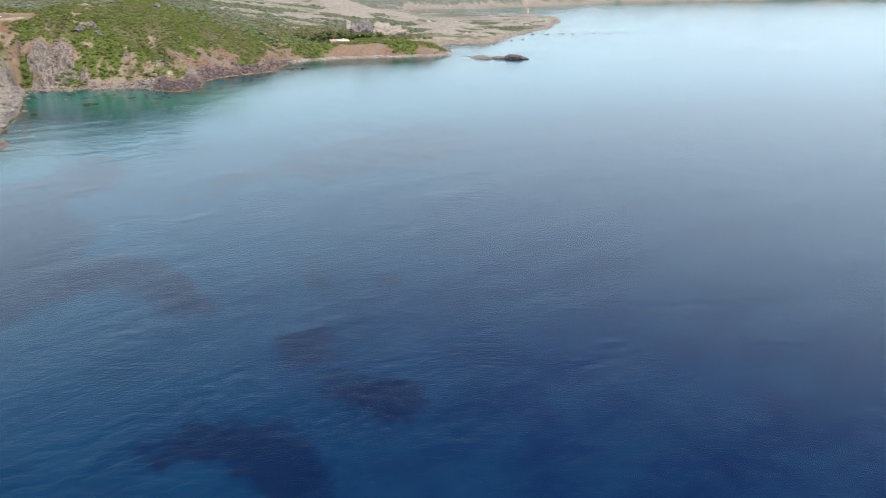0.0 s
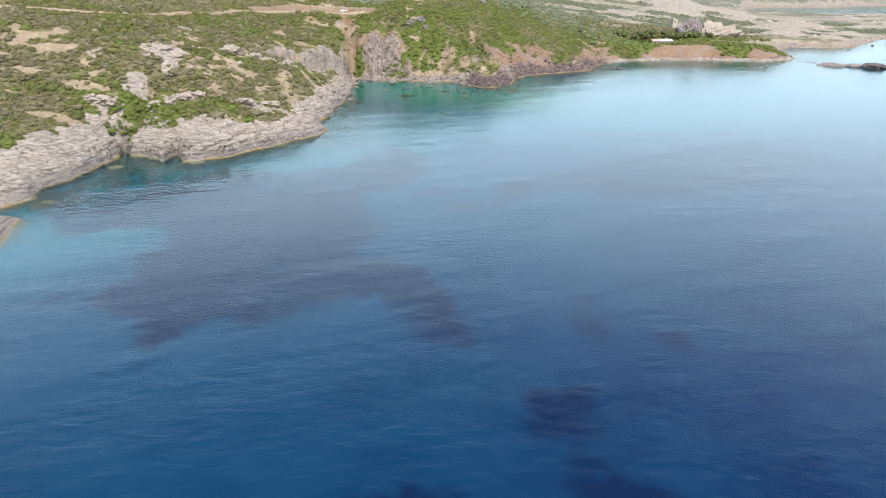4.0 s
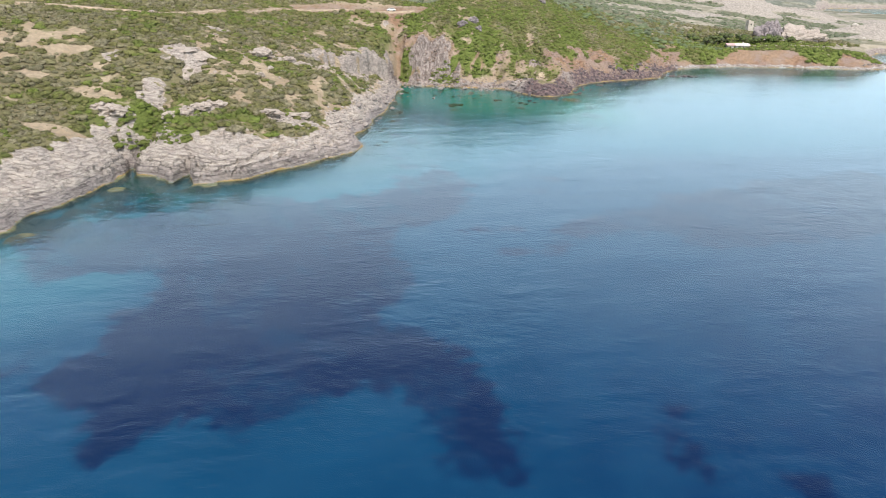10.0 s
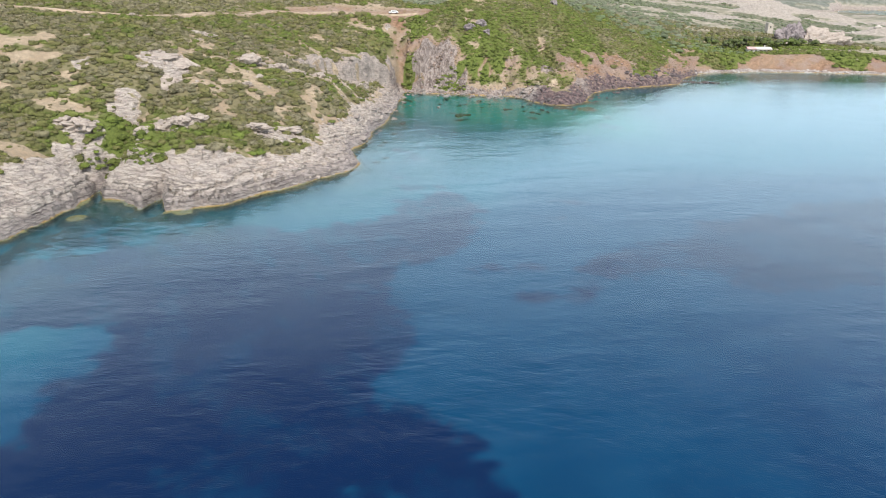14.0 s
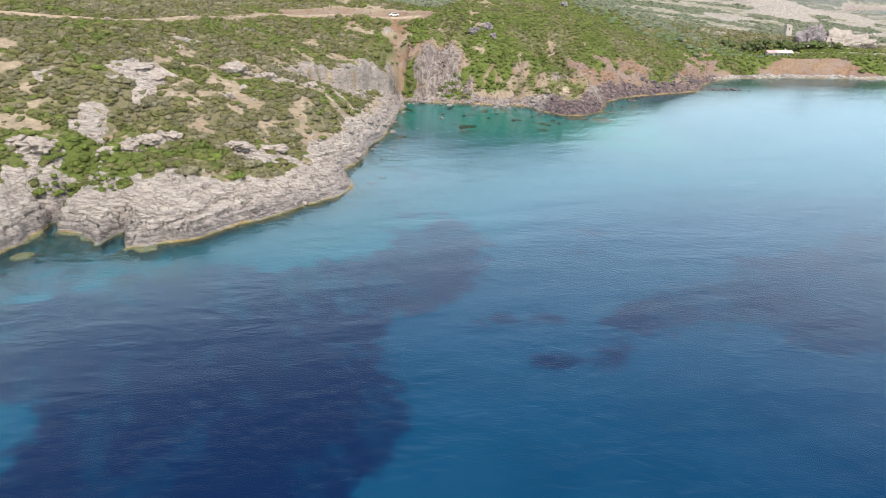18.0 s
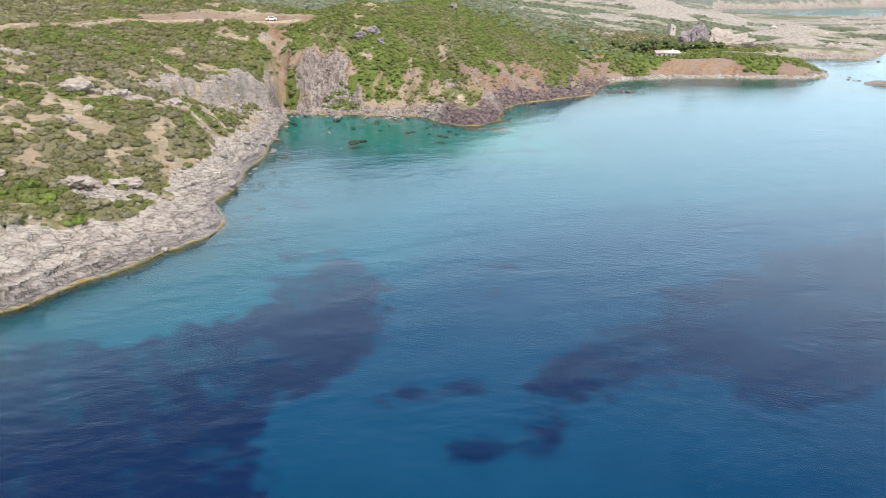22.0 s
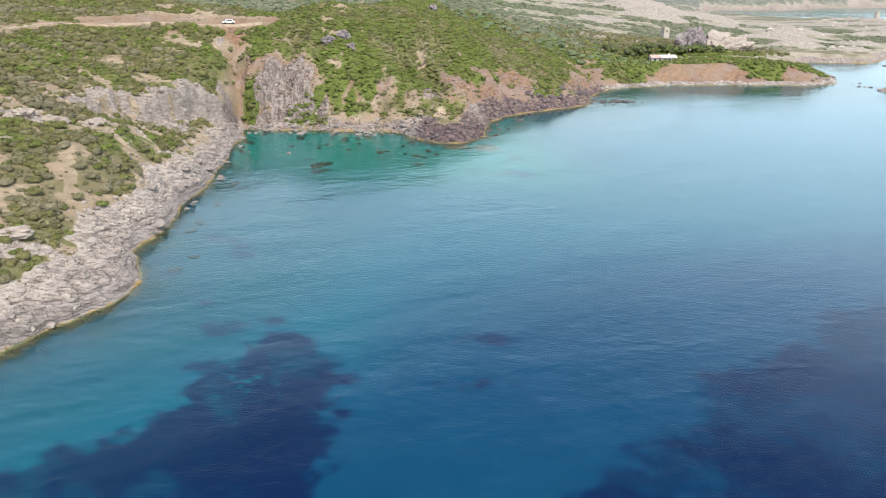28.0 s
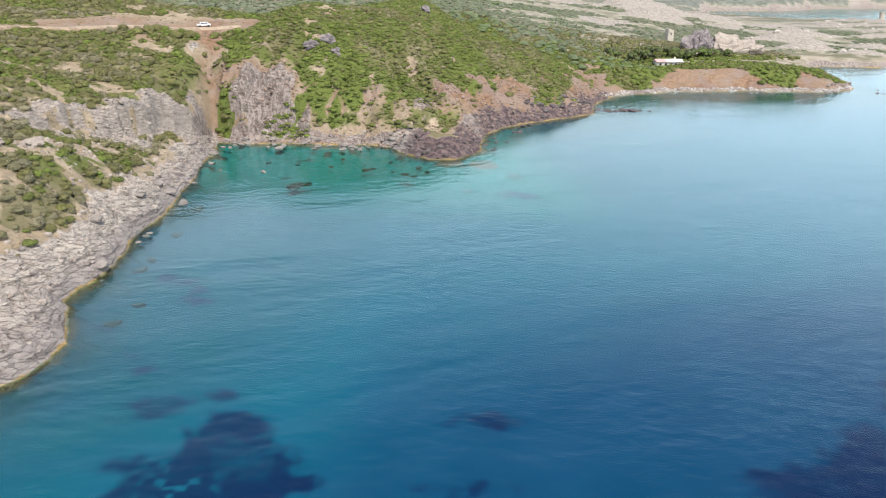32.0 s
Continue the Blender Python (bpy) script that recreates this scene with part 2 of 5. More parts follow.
def bank_side(x, y):
    """Where the low cliff behind the western shore runs, 0 to 1, and how far inland of its foot a place lies."""
    foot = np.interp(y, [300, 312, 324, 336, 352, 366, 374], [-66, -62, -56, -50, -43, -38, -36.5])
    s = foot - x + 6.5 * (fbm(x, y, 9, 181, 3) - 0.5) + 3.0 * (fbm(x, y, 2.6, 182, 3) - 0.5)
    return sstep(300, 318, y) * sstep(377, 372, y) * sstep(-82, -74, x) * sstep(-24, -28, x), s


def ravine_line(y):
    return np.interp(y, [366, 380, 394, 418], [-33.5, -35.5, -37.5, -41]) + 1.0 * np.sin(y / 3.7) + 0.6 * np.sin(y / 1.9)


def beach_width(x, y):
    """Flat pebble strip at the water in the cove and along the eastern bay."""
    cove = 4.0 * sstep(-38, -31, x) * sstep(18, 10, x) * sstep(350, 358, y) * sstep(378, 372, y)
    bay = 5.0 * sstep(104, 120, x) * sstep(234, 222, x) * sstep(436, 444, y) * sstep(480, 470, y)
    return cove + bay


def sea_wall(x, y):
    """Height of the first steep step out of the water."""
    return (1.0 + 2.6 * bell(x, y, -62, 204, 26, 16) + 3.0 * bell(x, y, -92, 190, 16, 24) + 1.0 * bell(x, y, -38, 232, 14, 16) + 0.8 * bell(x, y, -33, 300, 10, 40)
            + 0.8 * bell(x, y, 35, 348, 16, 16) + 1.0 * bell(x, y, 75, 395, 24, 12) + 5.0 * sstep(1150, 1250, y)) * sstep(4, 1, beach_width(x, y))


def rise(d, x, y):
    """How far up to the slope's own height the ground has come, d metres inland."""
    run = 15 + 6 * bell(x, y, -16, 370, 16, 16) - 3 * bell(x, y, -37, 370, 8, 12) - 6 * sstep(100, 125, x) + 60 * sstep(1100, 1250, y)
    t = np.clip((d - beach_width(x, y)) / run, 0, 1)
    return 1 - (1 - t) ** 1.2


CONTROL = np.array(HEIGHTS_NEAR + HEIGHTS_COVE + HEIGHTS_EAST + HEIGHTS_FAR + SHORE_TOPS, float)
_cx, _cy, _cz = CONTROL.T
_d = border_distance(_cx, _cy, MAINLAND)
_w = sea_wall(_cx, _cy) * (1 - np.exp(-np.maximum(_d, 0) / 1.3))
_top = _w + (_cz - _w) / np.clip(rise(_d, _cx, _cy), 0.6, 1)
_n = len(CONTROL)
_r = np.hypot(_cx[:, None] - _cx[None, :], _cy[:, None] - _cy[None, :])
_sys = np.block([[-_r + 4.0 * np.eye(_n), np.ones((_n, 1))], [np.ones((1, _n)), np.zeros((1, 1))]])
WEIGHTS = np.linalg.solve(_sys, np.r_[_top, 0.0])


def slope_height(x, y):
    h = np.full(x.shape, WEIGHTS[-1])
    for (cx, cy, _), w in zip(CONTROL, WEIGHTS):
        h = h - w * np.hypot(x - cx, y - cy)
    return h


FAR_DOMES = [(262, 800, 40, 26, 14), (290, 870, 48, 26, 12), (235, 700, 26, 18, 9), (330, 790, 30, 14, 6), (400, 830, 36, 14, 5), (470, 860, 34, 14, 2.5), (545, 885, 30, 14, 2.5), (580, 915, 16, 12, 6),
             (420, 700, 24, 9, 4), (300, 630, 26, 12, 6), (350, 690, 30, 10, 5), (310, 562, 14, 7, 4), (345, 602, 16, 8, 4), (282, 578, 16, 9, 5), (500, 780, 28, 10, 4)]


def land(x, y):
    """Height and the masks of the ground at places x, y (arrays)."""
    near = sstep(900, 500, y)
    wx = x + near * (2.6 * (fbm(x, y, 9, 11) - 0.5) + 0.9 * (fbm(x, y, 2.2, 12, 2) - 0.5)) + (1 - near) * 30 * (fbm(x, y, 90, 13) - 0.5)
    wy = y + near * (2.6 * (fbm(x, y, 9, 21) - 0.5) + 0.9 * (fbm(x, y, 2.2, 22, 2) - 0.5)) + (1 - near) * 30 * (fbm(x, y, 90, 23) - 0.5)
    d = border_distance(wx, wy, MAINLAND)
    isle = border_distance(wx, wy, ISLET_NEAR)
    top = slope_height(x, y)
    inland = np.maximum(d, 0)
    wall = sea_wall(x, y) * (1 - np.exp(-np.maximum(inland - beach_width(x, y), 0) / 1.3))
    strip = np.minimum(beach_width(x, y), inland) * 0.22
    # bare rock: the foreland ledges, the shore slope, the cliffs of the cove
    rough = fbm(x, y, 7, 31)
    reach = (5 + 9.5 * bell(x, y, -56, 206, 34, 20) + 7 * bell(x, y, -92, 192, 20, 26) + 6 * bell(x, y, -34, 244, 14, 16) + 1.5 * bell(x, y, -36, 330, 10, 50)
             + 6 * bell(x, y, 35, 347, 14, 14) - 2 * sstep(60, 110, x)) * (0.35 + 1.25 * rough)
    rock = sstep(1.0, -0.6, (d - reach) / 3.0) * sstep(-30, -2, d)
    hillface = sstep(-40, -28, x) * sstep(118, 100, x) * sstep(352, 360, y) * sstep(470, 440, y)
    broad, small = hill_ribs(x, y)
    rock = np.maximum(rock, sstep(0.70, 0.80, fbm(x, y, 15, 41)) * sstep(4, 10, d) * 0.75 * (1 - hillface) * sstep(350, 320, y) * sstep(60, 0, x))
    cliff = hillface * sstep(25, 11, d + 16 * (fbm(x, y * 0.4, 9, 42, 3) - 0.5)) * sstep(2, 6, d)
    rock = np.maximum(rock, 0.25 * cliff * sstep(0.02, 0.16, 0.14 - broad * 0.55 - 0.4 * small + 0.42 * bell(x, y, -17, 374, 13, 13) + 1.3 * (fbm(x, y, 7, 47, 4) - 0.5)))
    stony = bell(x, y, -52, 292, 24, 60) * sstep(6, 12, d)
    rock = np.maximum(rock, 0.46 * stony * sstep(0.50, 0.60, fbm(x, y * 1.3, 6, 46, 4)))
    rock = np.maximum(rock, 0.85 * sstep(0.30, 0.62, (bell(x, y, -88, 261, 9, 7) + bell(x, y, -95, 223.5, 6, 4.5) + bell(x, y, -74, 232, 6, 6) + bell(x, y, -52, 238, 7, 4.5) + bell(x, y, -63, 287, 7, 4)) * (0.15 + 1.7 * fbm(x, y, 4, 48, 4))))
    rock = np.maximum(rock, 0.9 * sstep(560, 640, y) * sstep(0.56, 0.62, 0.5 * fbm(x, y, 80, 43) + 0.5 * fbm(x, y * 1.4, 24, 44, 3)) * sstep(60, 190, x) * sstep(1190, 1150, y))
    rock = np.maximum(rock, sstep(1150, 1200, y) * sstep(11, 6, d + 9 * (fbm(x, y, 40, 45) - 0.5)) * sstep(-2, 0, d))
    grey = 1.15 * bell(x, y, -20, 377, 9.5, 9) + 0.9 * bell(x, y, -7, 371, 3.5, 5) + 0.8 * bell(x, y, -43.5, 396, 2.4, 7) + 0.6 * bell(x, y, 27, 372, 7, 5)
    rock = np.maximum(rock, sstep(0.48, 0.66, grey + 1.5 * (fbm(x, y, 7, 183, 4) - 0.5)) * sstep(2.5, 5, d))
    bank, inner = bank_side(x, y)
    below = bank * sstep(0.9, -0.9, inner)
    rock = np.maximum(rock, bank * sstep(4.2, 2.0, np.abs(inner - 0.8)) * (0.25 + 0.75 * sstep(0.40, 0.54, fbm(x, y, 4.5, 186, 4))))
    rock = np.maximum(rock, below * sstep(0.46, 0.58, fbm(x, y * 0.7, 5, 184, 4) + 0.16 * sstep(9, 5, d) - 0.12))
    top = top * (1 - 0.7 * sstep(300, 380, x) * sstep(740, 840, y) * sstep(1200, 1150, y))
    z = wall + np.maximum(top - wall, 0) * rise(d, x, y) + strip
    z = z * (1 - below) + np.minimum(z, 0.4 + 0.5 * inland) * below
    even = z
    ridges = np.abs(2 * fbm(0.62 * x + 0.36 * y, -0.5 * x + 0.87 * y, 5.5, 51, 4) - 1)
    crag = np.abs(2 * fbm(x * 0.7 + y * 0.3, y, 2.2, 52, 3) - 1)
    lift = sstep(0.0, 3.0, d)
    seam = np.abs(2 * fbm(x * 0.8 + 0.5 * y, y * 0.8 - 0.4 * x, 9, 54, 3) - 1)
    chink = np.abs(2 * fbm(x, y, 3.6, 55, 2) - 1)
    z = z + lift * rock * near * ((2.6 - 1.7 * bell(x, y, -58, 216, 40, 36)) * (0.32 - ridges) + (0.9 - 0.5 * bell(x, y, -58, 216, 40, 36)) * (0.3 - crag) + 0.5 * (fbm(x, y, 1.3, 56, 2) - 0.5)) + (1 - near) * rock * lift * 5 * (0.35 - np.abs(2 * fbm(x, y, 24, 62, 3) - 1)) + (1 - near) * rock * lift * 6 * (0.4 - np.abs(2 * fbm(x, y, 80, 57, 2) - 1)) + lift * (1 - rock) * (1.3 * (fbm(x, y, 14, 53, 5) - 0.5) + 0.5 * (fbm(x, y, 2.5, 58, 3) - 0.5))
    for cx, cy, rx, ry, h in FAR_DOMES:
        dome = bell(x, y, cx, cy, rx, ry) * (0.45 + 1.1 * fbm(x, y, 24, 59, 4))
        z, rock = z + h * dome, np.maximum(rock, sstep(0.12, 0.35, dome))
    # gullies down the slopes
    gx = x + 5 * (fbm(x, y, 20, 61) - 0.5)
    z = z - 4.6 * np.exp(-((gx + 87 - 0.10 * (y - 212)) / 4.0) ** 2) * sstep(208, 220, y) * sstep(275, 240, y)
    z = z - 2.0 * np.exp(-((gx + 74 + 0.15 * (y - 215)) / 3.0) ** 2) * sstep(212, 220, y) * sstep(250, 232, y)
    # the ravine behind the cove's corner
    z = z - 7.0 * np.exp(-((x - ravine_line(y) + 2 * (fbm(x, y, 8, 64) - 0.5)) / 4.2) ** 2) * sstep(366, 374, y) * sstep(412, 384, y)
    z = z + hillface * (5.5 * (0.28 - broad) * sstep(3, 12, d) * sstep(60, 30, d) + 2.6 * (0.3 - small) * sstep(3, 8, d) * sstep(42, 22, d))
    z = z - near * lift * rock * (1.0 * np.exp(-((seam / 0.045) ** 2)) + 0.5 * np.exp(-((chink / 0.07) ** 2))) * sstep(0.6, 2.5, z)
    knobs = np.abs(2 * fbm(0.8 * x + 0.5 * y, 0.6 * y - 0.4 * x, 6.5, 187, 4) - 1)
    z = z + near * rock * (0.8 * hillface + 0.4 * bank) * sstep(3, 7, d) * (6.0 * (0.3 - knobs) + 2.2 * (0.3 - np.abs(2 * fbm(x - 0.4 * y, y, 2.8, 189, 3) - 1)))
    ledge = sstep(5.5, 2.6, road_distance(x, y))
    z = z * (1 - ledge) + even * ledge
    # bedding steps in the bare rock
    bed = 0.75 + 0.75 * bell(x, y, -55, 210, 35, 25)
    q = (z + 0.05 * x - 0.04 * y + 0.7 * fbm(x, y, 12, 71)) / bed
    f = q - np.floor(q)
    z = z + bed * 0.85 * rock * lift * near * (sstep(0.55, 0.75, f) - f) * sstep(0.2, 1.2, z)
    z = np.where(d > 0, np.maximum(z, 0.12 + 0.02 * d), 0)
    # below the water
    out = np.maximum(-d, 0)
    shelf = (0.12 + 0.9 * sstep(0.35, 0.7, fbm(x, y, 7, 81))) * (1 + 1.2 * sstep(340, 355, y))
    # a depth only for the painted water tint; the floor has its own
    tint_depth = 1.5 * (1 - np.exp(-out / (2.6 * shelf))) + 0.075 * np.minimum(out, 45) + 0.035 * np.minimum(out, 260)
    tint_depth = tint_depth * (1 - 0.46 * sstep(205, 290, y) * sstep(-40, 0, x))
    tint_depth = tint_depth + 0.8 * bell(x, y, -66, 186, 30, 18) + 1.2 * bell(x, y, -86, 160, 20, 24)
    floor = -(1.5 * (1 - np.exp(-out / (2.6 * shelf))) + 2.7 * (1 - np.exp(-out / 25.0))) + 0.9 * (fbm(x, y, 10, 82) - 0.5) * sstep(0.5, 6, out)
    for cx, cy, r in ((41, 336, 5), (33, 338, 4), (-84, 160, 3), (-81, 193, 2), (-61, 199, 2)):
        floor = np.maximum(floor, -0.25 - 0.5 * np.maximum(np.hypot(x - cx, y - cy) - r * (0.3 + 0.9 * rough), 0) - 0.6 * shelf * 0.5)
    stones = sstep(0.68, 0.76, fbm(x, y, 5.0, 83)) * sstep(45, 8, out) * sstep(285, 330, y) * sstep(-60, -30, x) * sstep(60, 45, x)
    # dark stony floor, widened to stand in for the slope's reflection
    stones = np.maximum(stones, 0.9 * sstep(0.3, 0.6, bell(x, y, -80, 182, 40, 26)) * sstep(34, 12, out) * sstep(0.25, 0.55, fbm(x, y, 4, 84, 3)))
    z = np.where(d > 0, z, np.minimum(floor + 0.5 * stones, -0.10))
    onisle = np.maximum(isle, 0)
    z = np.where(isle > 0, 0.15 + 2.4 * (1 - np.exp(-onisle / 3.5)) + 0.8 * (0.4 - ridges), z)
    z = np.where((isle <= 0) & (isle > -12) & (d <= 0), np.maximum(z, -0.10 - 0.22 * np.maximum(-isle, 0) * (1 + rough)), z)
    rock = np.where(isle > -3, 1.0, rock)
    # hard beds stand out of the rock faces, soft ones are undercut
    q = (z - 0.035 * x - 0.03 * y + 0.5 * fbm(x, y, 15, 72)) / (0.55 + 0.25 * fbm(x, y, 40, 73))
    f = q - np.floor(q)
    jut = near * rock * sstep(0.3, 1.0, z) * sstep(5.5, 3.5, z) * (0.3 + 0.9 * bell(x, y, -62, 205, 40, 30)) * (0.4 + 1.6 * fbm(x, y, 4, 74, 3)) * 0.6 * (sstep(0.30, 0.42, f) * sstep(1.0, 0.85, f) - 0.45)
    return z, np.maximum(d, isle), rock, stones, jut, tint_depth


def green_cover(x, y, z, d, rock):
    """How densely the ground is overgrown, 0 to 1, and how fresh its green is."""
    stony = bell(x, y, -52, 292, 24, 60)
    patch = (0.55 - 0.3 * stony) * fbm(x, y, 17, 91, 3) + (0.45 + 0.3 * stony) * fbm(x, y, 4.5, 95, 3)
    hill = sstep(-50, -25, x) * sstep(360, 385, y)
    cover = sstep(0.32, 0.44, patch + 0.10 * hill - 0.035 * stony + 0.09 * bell(x, y, -72, 372, 34, 34) + 0.10 * bell(x, y, -55, 308, 9, 14) + 0.05 * sstep(-92, -108, x))
    cover = cover * sstep(4, 9, d) * (1 - sstep(0.35, 0.7, rock))
    # the worn seaward face of the hill, with green running down between the furrows
    broad, small = hill_ribs(x, y)
    worn = hill * sstep(135, 112, x) * sstep(27, 15, d - 6 * (patch - 0.5) + 14 * (fbm(x, y * 0.3, 9, 92) - 0.5))
    runs = sstep(0.41, 0.54, fbm(x - 0.3 * y, y * 0.35, 8, 93, 3) + 0.12 * sstep(14, 26, d))
    cover = cover * (1 - worn * (1 - runs))
    cover = cover * (1 - 0.6 * hill * sstep(0.66, 0.74, fbm(x, y, 7, 98, 4)))
    streaks = sstep(0.50, 0.57, fbm(0.8 * x + 0.6 * y, 0.22 * (0.6 * x - 0.8 * y), 7, 190, 3)) * hill * sstep(10, 18, x) * sstep(128, 112, x) * sstep(8, 14, d)
    cover = np.maximum(cover, 0.95 * streaks)
    # bare sandy ground on the near slope
    bare = 0.5 * bell(x, y, -108, 243, 12, 6) + 0.5 * bell(x, y, -121, 232, 10, 5) + 0.9 * bell(x, y, -74, 254, 7, 4) + 0.8 * bell(x, y, -64, 264, 7, 4) + 0.9 * bell(x, y, -102, 231, 7, 3.5)
    bare = bare + 0.9 * bell(x, y, -100, 206, 14, 4) + 1.1 * bell(x, y, -80, 346, 8, 4) + 0.8 * bell(x, y, -48, 300, 8, 6)
    bare = bare + 1.4 * sstep(3.6, 2.0, road_distance(x, y)) + 0.7 * sstep(-96, -84, x) * sstep(9, 4, road_distance(x + 1.5, y - 4.5)) + 1.2 * bell(x, y, -46, 419, 12, 7) + 0.9 * bell(x, y, -60, 416, 14, 5)
    bare = bare + 1.5 * np.exp(-(((x - ravine_line(y)) / (1.2 + 1.9 * sstep(384, 408, y))) ** 2)) * sstep(364, 370, y) * sstep(424, 412, y) + bell(x, y, -43, 396, 3, 8)
    bank, inner = bank_side(x, y)
    below = bank * sstep(0.6, -0.6, inner)
    cover = cover * (1 - bank * sstep(3.4, 1.8, np.abs(inner - 0.6)) * sstep(0.62, 0.50, fbm(x, y, 3.5, 188, 3))) * (1 - below * np.maximum(sstep(10.5, 8, d), sstep(0.46, 0.36, fbm(x, y, 4, 185, 3))))
    cover = cover * (1 - sstep(0.40, 0.6, bare * (0.35 + 1.3 * fbm(x, y, 6, 96, 3))))
    # gully thickets
    thick = 1.2 * bell(x, y, -87, 220, 5.5, 14) + bell(x, y, -75, 221, 5, 11) + 1.0 * bell(x, y, -62.5, 231, 5, 5) + bell(x, y, -12, 369, 7, 3.5) + bell(x, y, -31.5, 375.5, 3, 3.5) + 1.1 * bell(x, y, 7, 384, 6.5, 13) + 1.1 * bell(x, y, -29.5, 398, 3.8, 15) + 1.1 * bell(0.82 * (x + 12) + 0.57 * (y - 373.5), 0.82 * (y - 373.5) - 0.57 * (x + 12), 0, 0, 7, 2.2) + 0.9 * bell(x, y, 1, 371, 2, 3) + 0.8 * bell(x, y, 22, 386, 3, 7) + 0.8 * bell(x, y, -56, 402, 4, 4) + 0.8 * bell(x, y, -46, 405, 4, 5) + 0.7 * bell(x, y, -38, 409, 2.2, 3)
    cover = np.maximum(cover, sstep(0.35, 0.55, thick + 0.35 * (fbm(x, y, 4, 99, 3) - 0.5)))
    east = sstep(110, 130, x) * sstep(435, 450, y) * sstep(560, 500, y)
    low = bell(x, y, 140, 471, 7, 7) + bell(x, y, 160, 475, 6, 6) + 0.9 * bell(x, y, 190, 469, 7, 7) + bell(x, y, 126, 463, 8, 8) + 1.2 * bell(x, y, 132, 508, 26, 26) + bell(x, y, 180, 522, 44, 10) + 1.1 * bell(x, y, 117, 476, 9, 8) + bell(x, y, 126, 456, 5, 5) + 1.2 * bell(x, y, 177, 481, 8, 9) + 1.1 * bell(x, y, 216, 478, 8, 9) + bell(x, y, 203, 487, 8, 8) + bell(x, y, 150, 488, 34, 9) + bell(x, y, 190, 492, 26, 8) + bell(x, y, 196, 463, 8, 6) + bell(x, y, 213, 464, 5, 5) + bell(x, y, 224, 464, 7, 4) + bell(x, y, 150, 486, 20, 7) + bell(x, y, 110, 478, 16, 10) + bell(x, y, 180, 520, 22, 7)
    cover = cover * (1 - east) + east * sstep(0.30, 0.55, 1.25 * low + 0.9 * (patch - 0.42))
    plain_far = sstep(545, 600, y) * sstep(60, 130, x)
    heath = sstep(0.36, 0.46, fbm(x, y * 1.6, 40, 97, 5)) * (1 - sstep(0.5, 0.8, rock))
    cover = cover * (1 - plain_far) + plain_far * np.maximum(heath, sstep(1150, 1220, y) * (1 - rock))
    fresh = np.clip(0.36 + 0.42 * hill + 0.5 * sstep(0.35, 0.55, thick) + 0.30 * east + 1.9 * (fbm(x, y, 16, 94) - 0.5), 0, 1)
    # beyond the ridge the green is dulled in place of haze
    fresh = fresh * (1 - 0.8 * sstep(468, 510, y) * (1 - east))
    return np.clip(cover, 0, 1), fresh, worn


# seagrass meadows on the sea floor: their rims
MEADOW_WEST = [(-8, 136), (-8, 142), (-6, 149), (-6, 156), (-11, 165), (-12, 173), (-12, 181), (-7, 182), (-1, 189), (2, 196), (3, 207), (3, 219), (-3, 226), (-9, 228), (-13, 223), (-17, 216), (-21, 206), (-28, 203),
               (-37, 197), (-46, 197), (-56, 190), (-70, 180), (-84, 172), (-84, 158), (-73, 143), (-60, 151), (-52, 152), (-50, 144), (-52, 136), (-51, 129), (-52, 123), (-59, 117), (-53, 111), (-44, 107), (-40, 98),
               (-36, 98), (-33, 106), (-24, 107), (-18, 112), (-9, 117), (-4, 115), (0, 109), (-1, 104), (3, 100), (9, 101), (11, 105), (8, 113), (8, 120), (2, 129)]
MEADOW_EAST = [(18, 183), (31, 194), (44, 203), (48, 213), (55, 213), (63, 217), (72, 222), (80, 232), (90, 232), (112, 242), (128, 225), (112, 196), (85, 180), (60, 174), (51, 173), (44, 180), (30, 178), (22, 178)]
REEF_SOUTH = [(-4, 64), (1, 66), (7, 64), (13, 57), (14, 49), (12, 43), (5, 46), (6, 52), (4, 58), (-3, 61)]
REEF_MID = [(18, 66), (21, 72), (25, 69), (31, 62), (30, 58), (25, 58)]
REEF_NORTH = [(17, 86), (24, 87), (26, 82), (24, 75), (18, 76)]
# single clumps: centre, half lengths, turn in degrees
CLUMPS = [(-15.5, 228.5, 3.2, 1.8, 10), (-15, 220, 2.6, 1.3, 15), (-12.5, 218.5, 1.6, 1.0, 20), (-3, 222, 2.0, 2.2, 0), (2, 215, 3.4, 2.4, -10), (22, 225, 1.5, 0.8, 0), (24, 224, 1.2, 0.8, 0), (-23, 242, 1.1, 0.8, 0), (-20, 238, 1.2, 0.8, 0),
          (-9, 231, 1.0, 0.8, 0), (-10, 276, 2.0, 1.2, 10), (-17, 264, 1.5, 1.2, 0), (-17, 261, 1.6, 0.9, 0), (-24, 269, 1.4, 1.2, 0), (-21, 268, 1.1, 0.8, 0), (-27, 283, 1.2, 0.8, 0), (45, 315, 5.5, 2.6, -25), (29, 106, 3.2, 5.2, 30), (41, 101, 1.8, 2.6, 20),
          (-60, 119, 2.2, 5, -20), (4, 181, 5.0, 3.0, 10), (10, 182, 4.5, 2.0, 0), (20, 173, 3.0, 4.5, 0), (12, 169, 2.6, 2.0, 0), (20, 212, 2.2, 1.2, 0), (15, 213, 1.2, 0.8, 0), (-28, 250, 0.9, 0.8, 0), (30, 114, 2.4, 1.8, 0)]


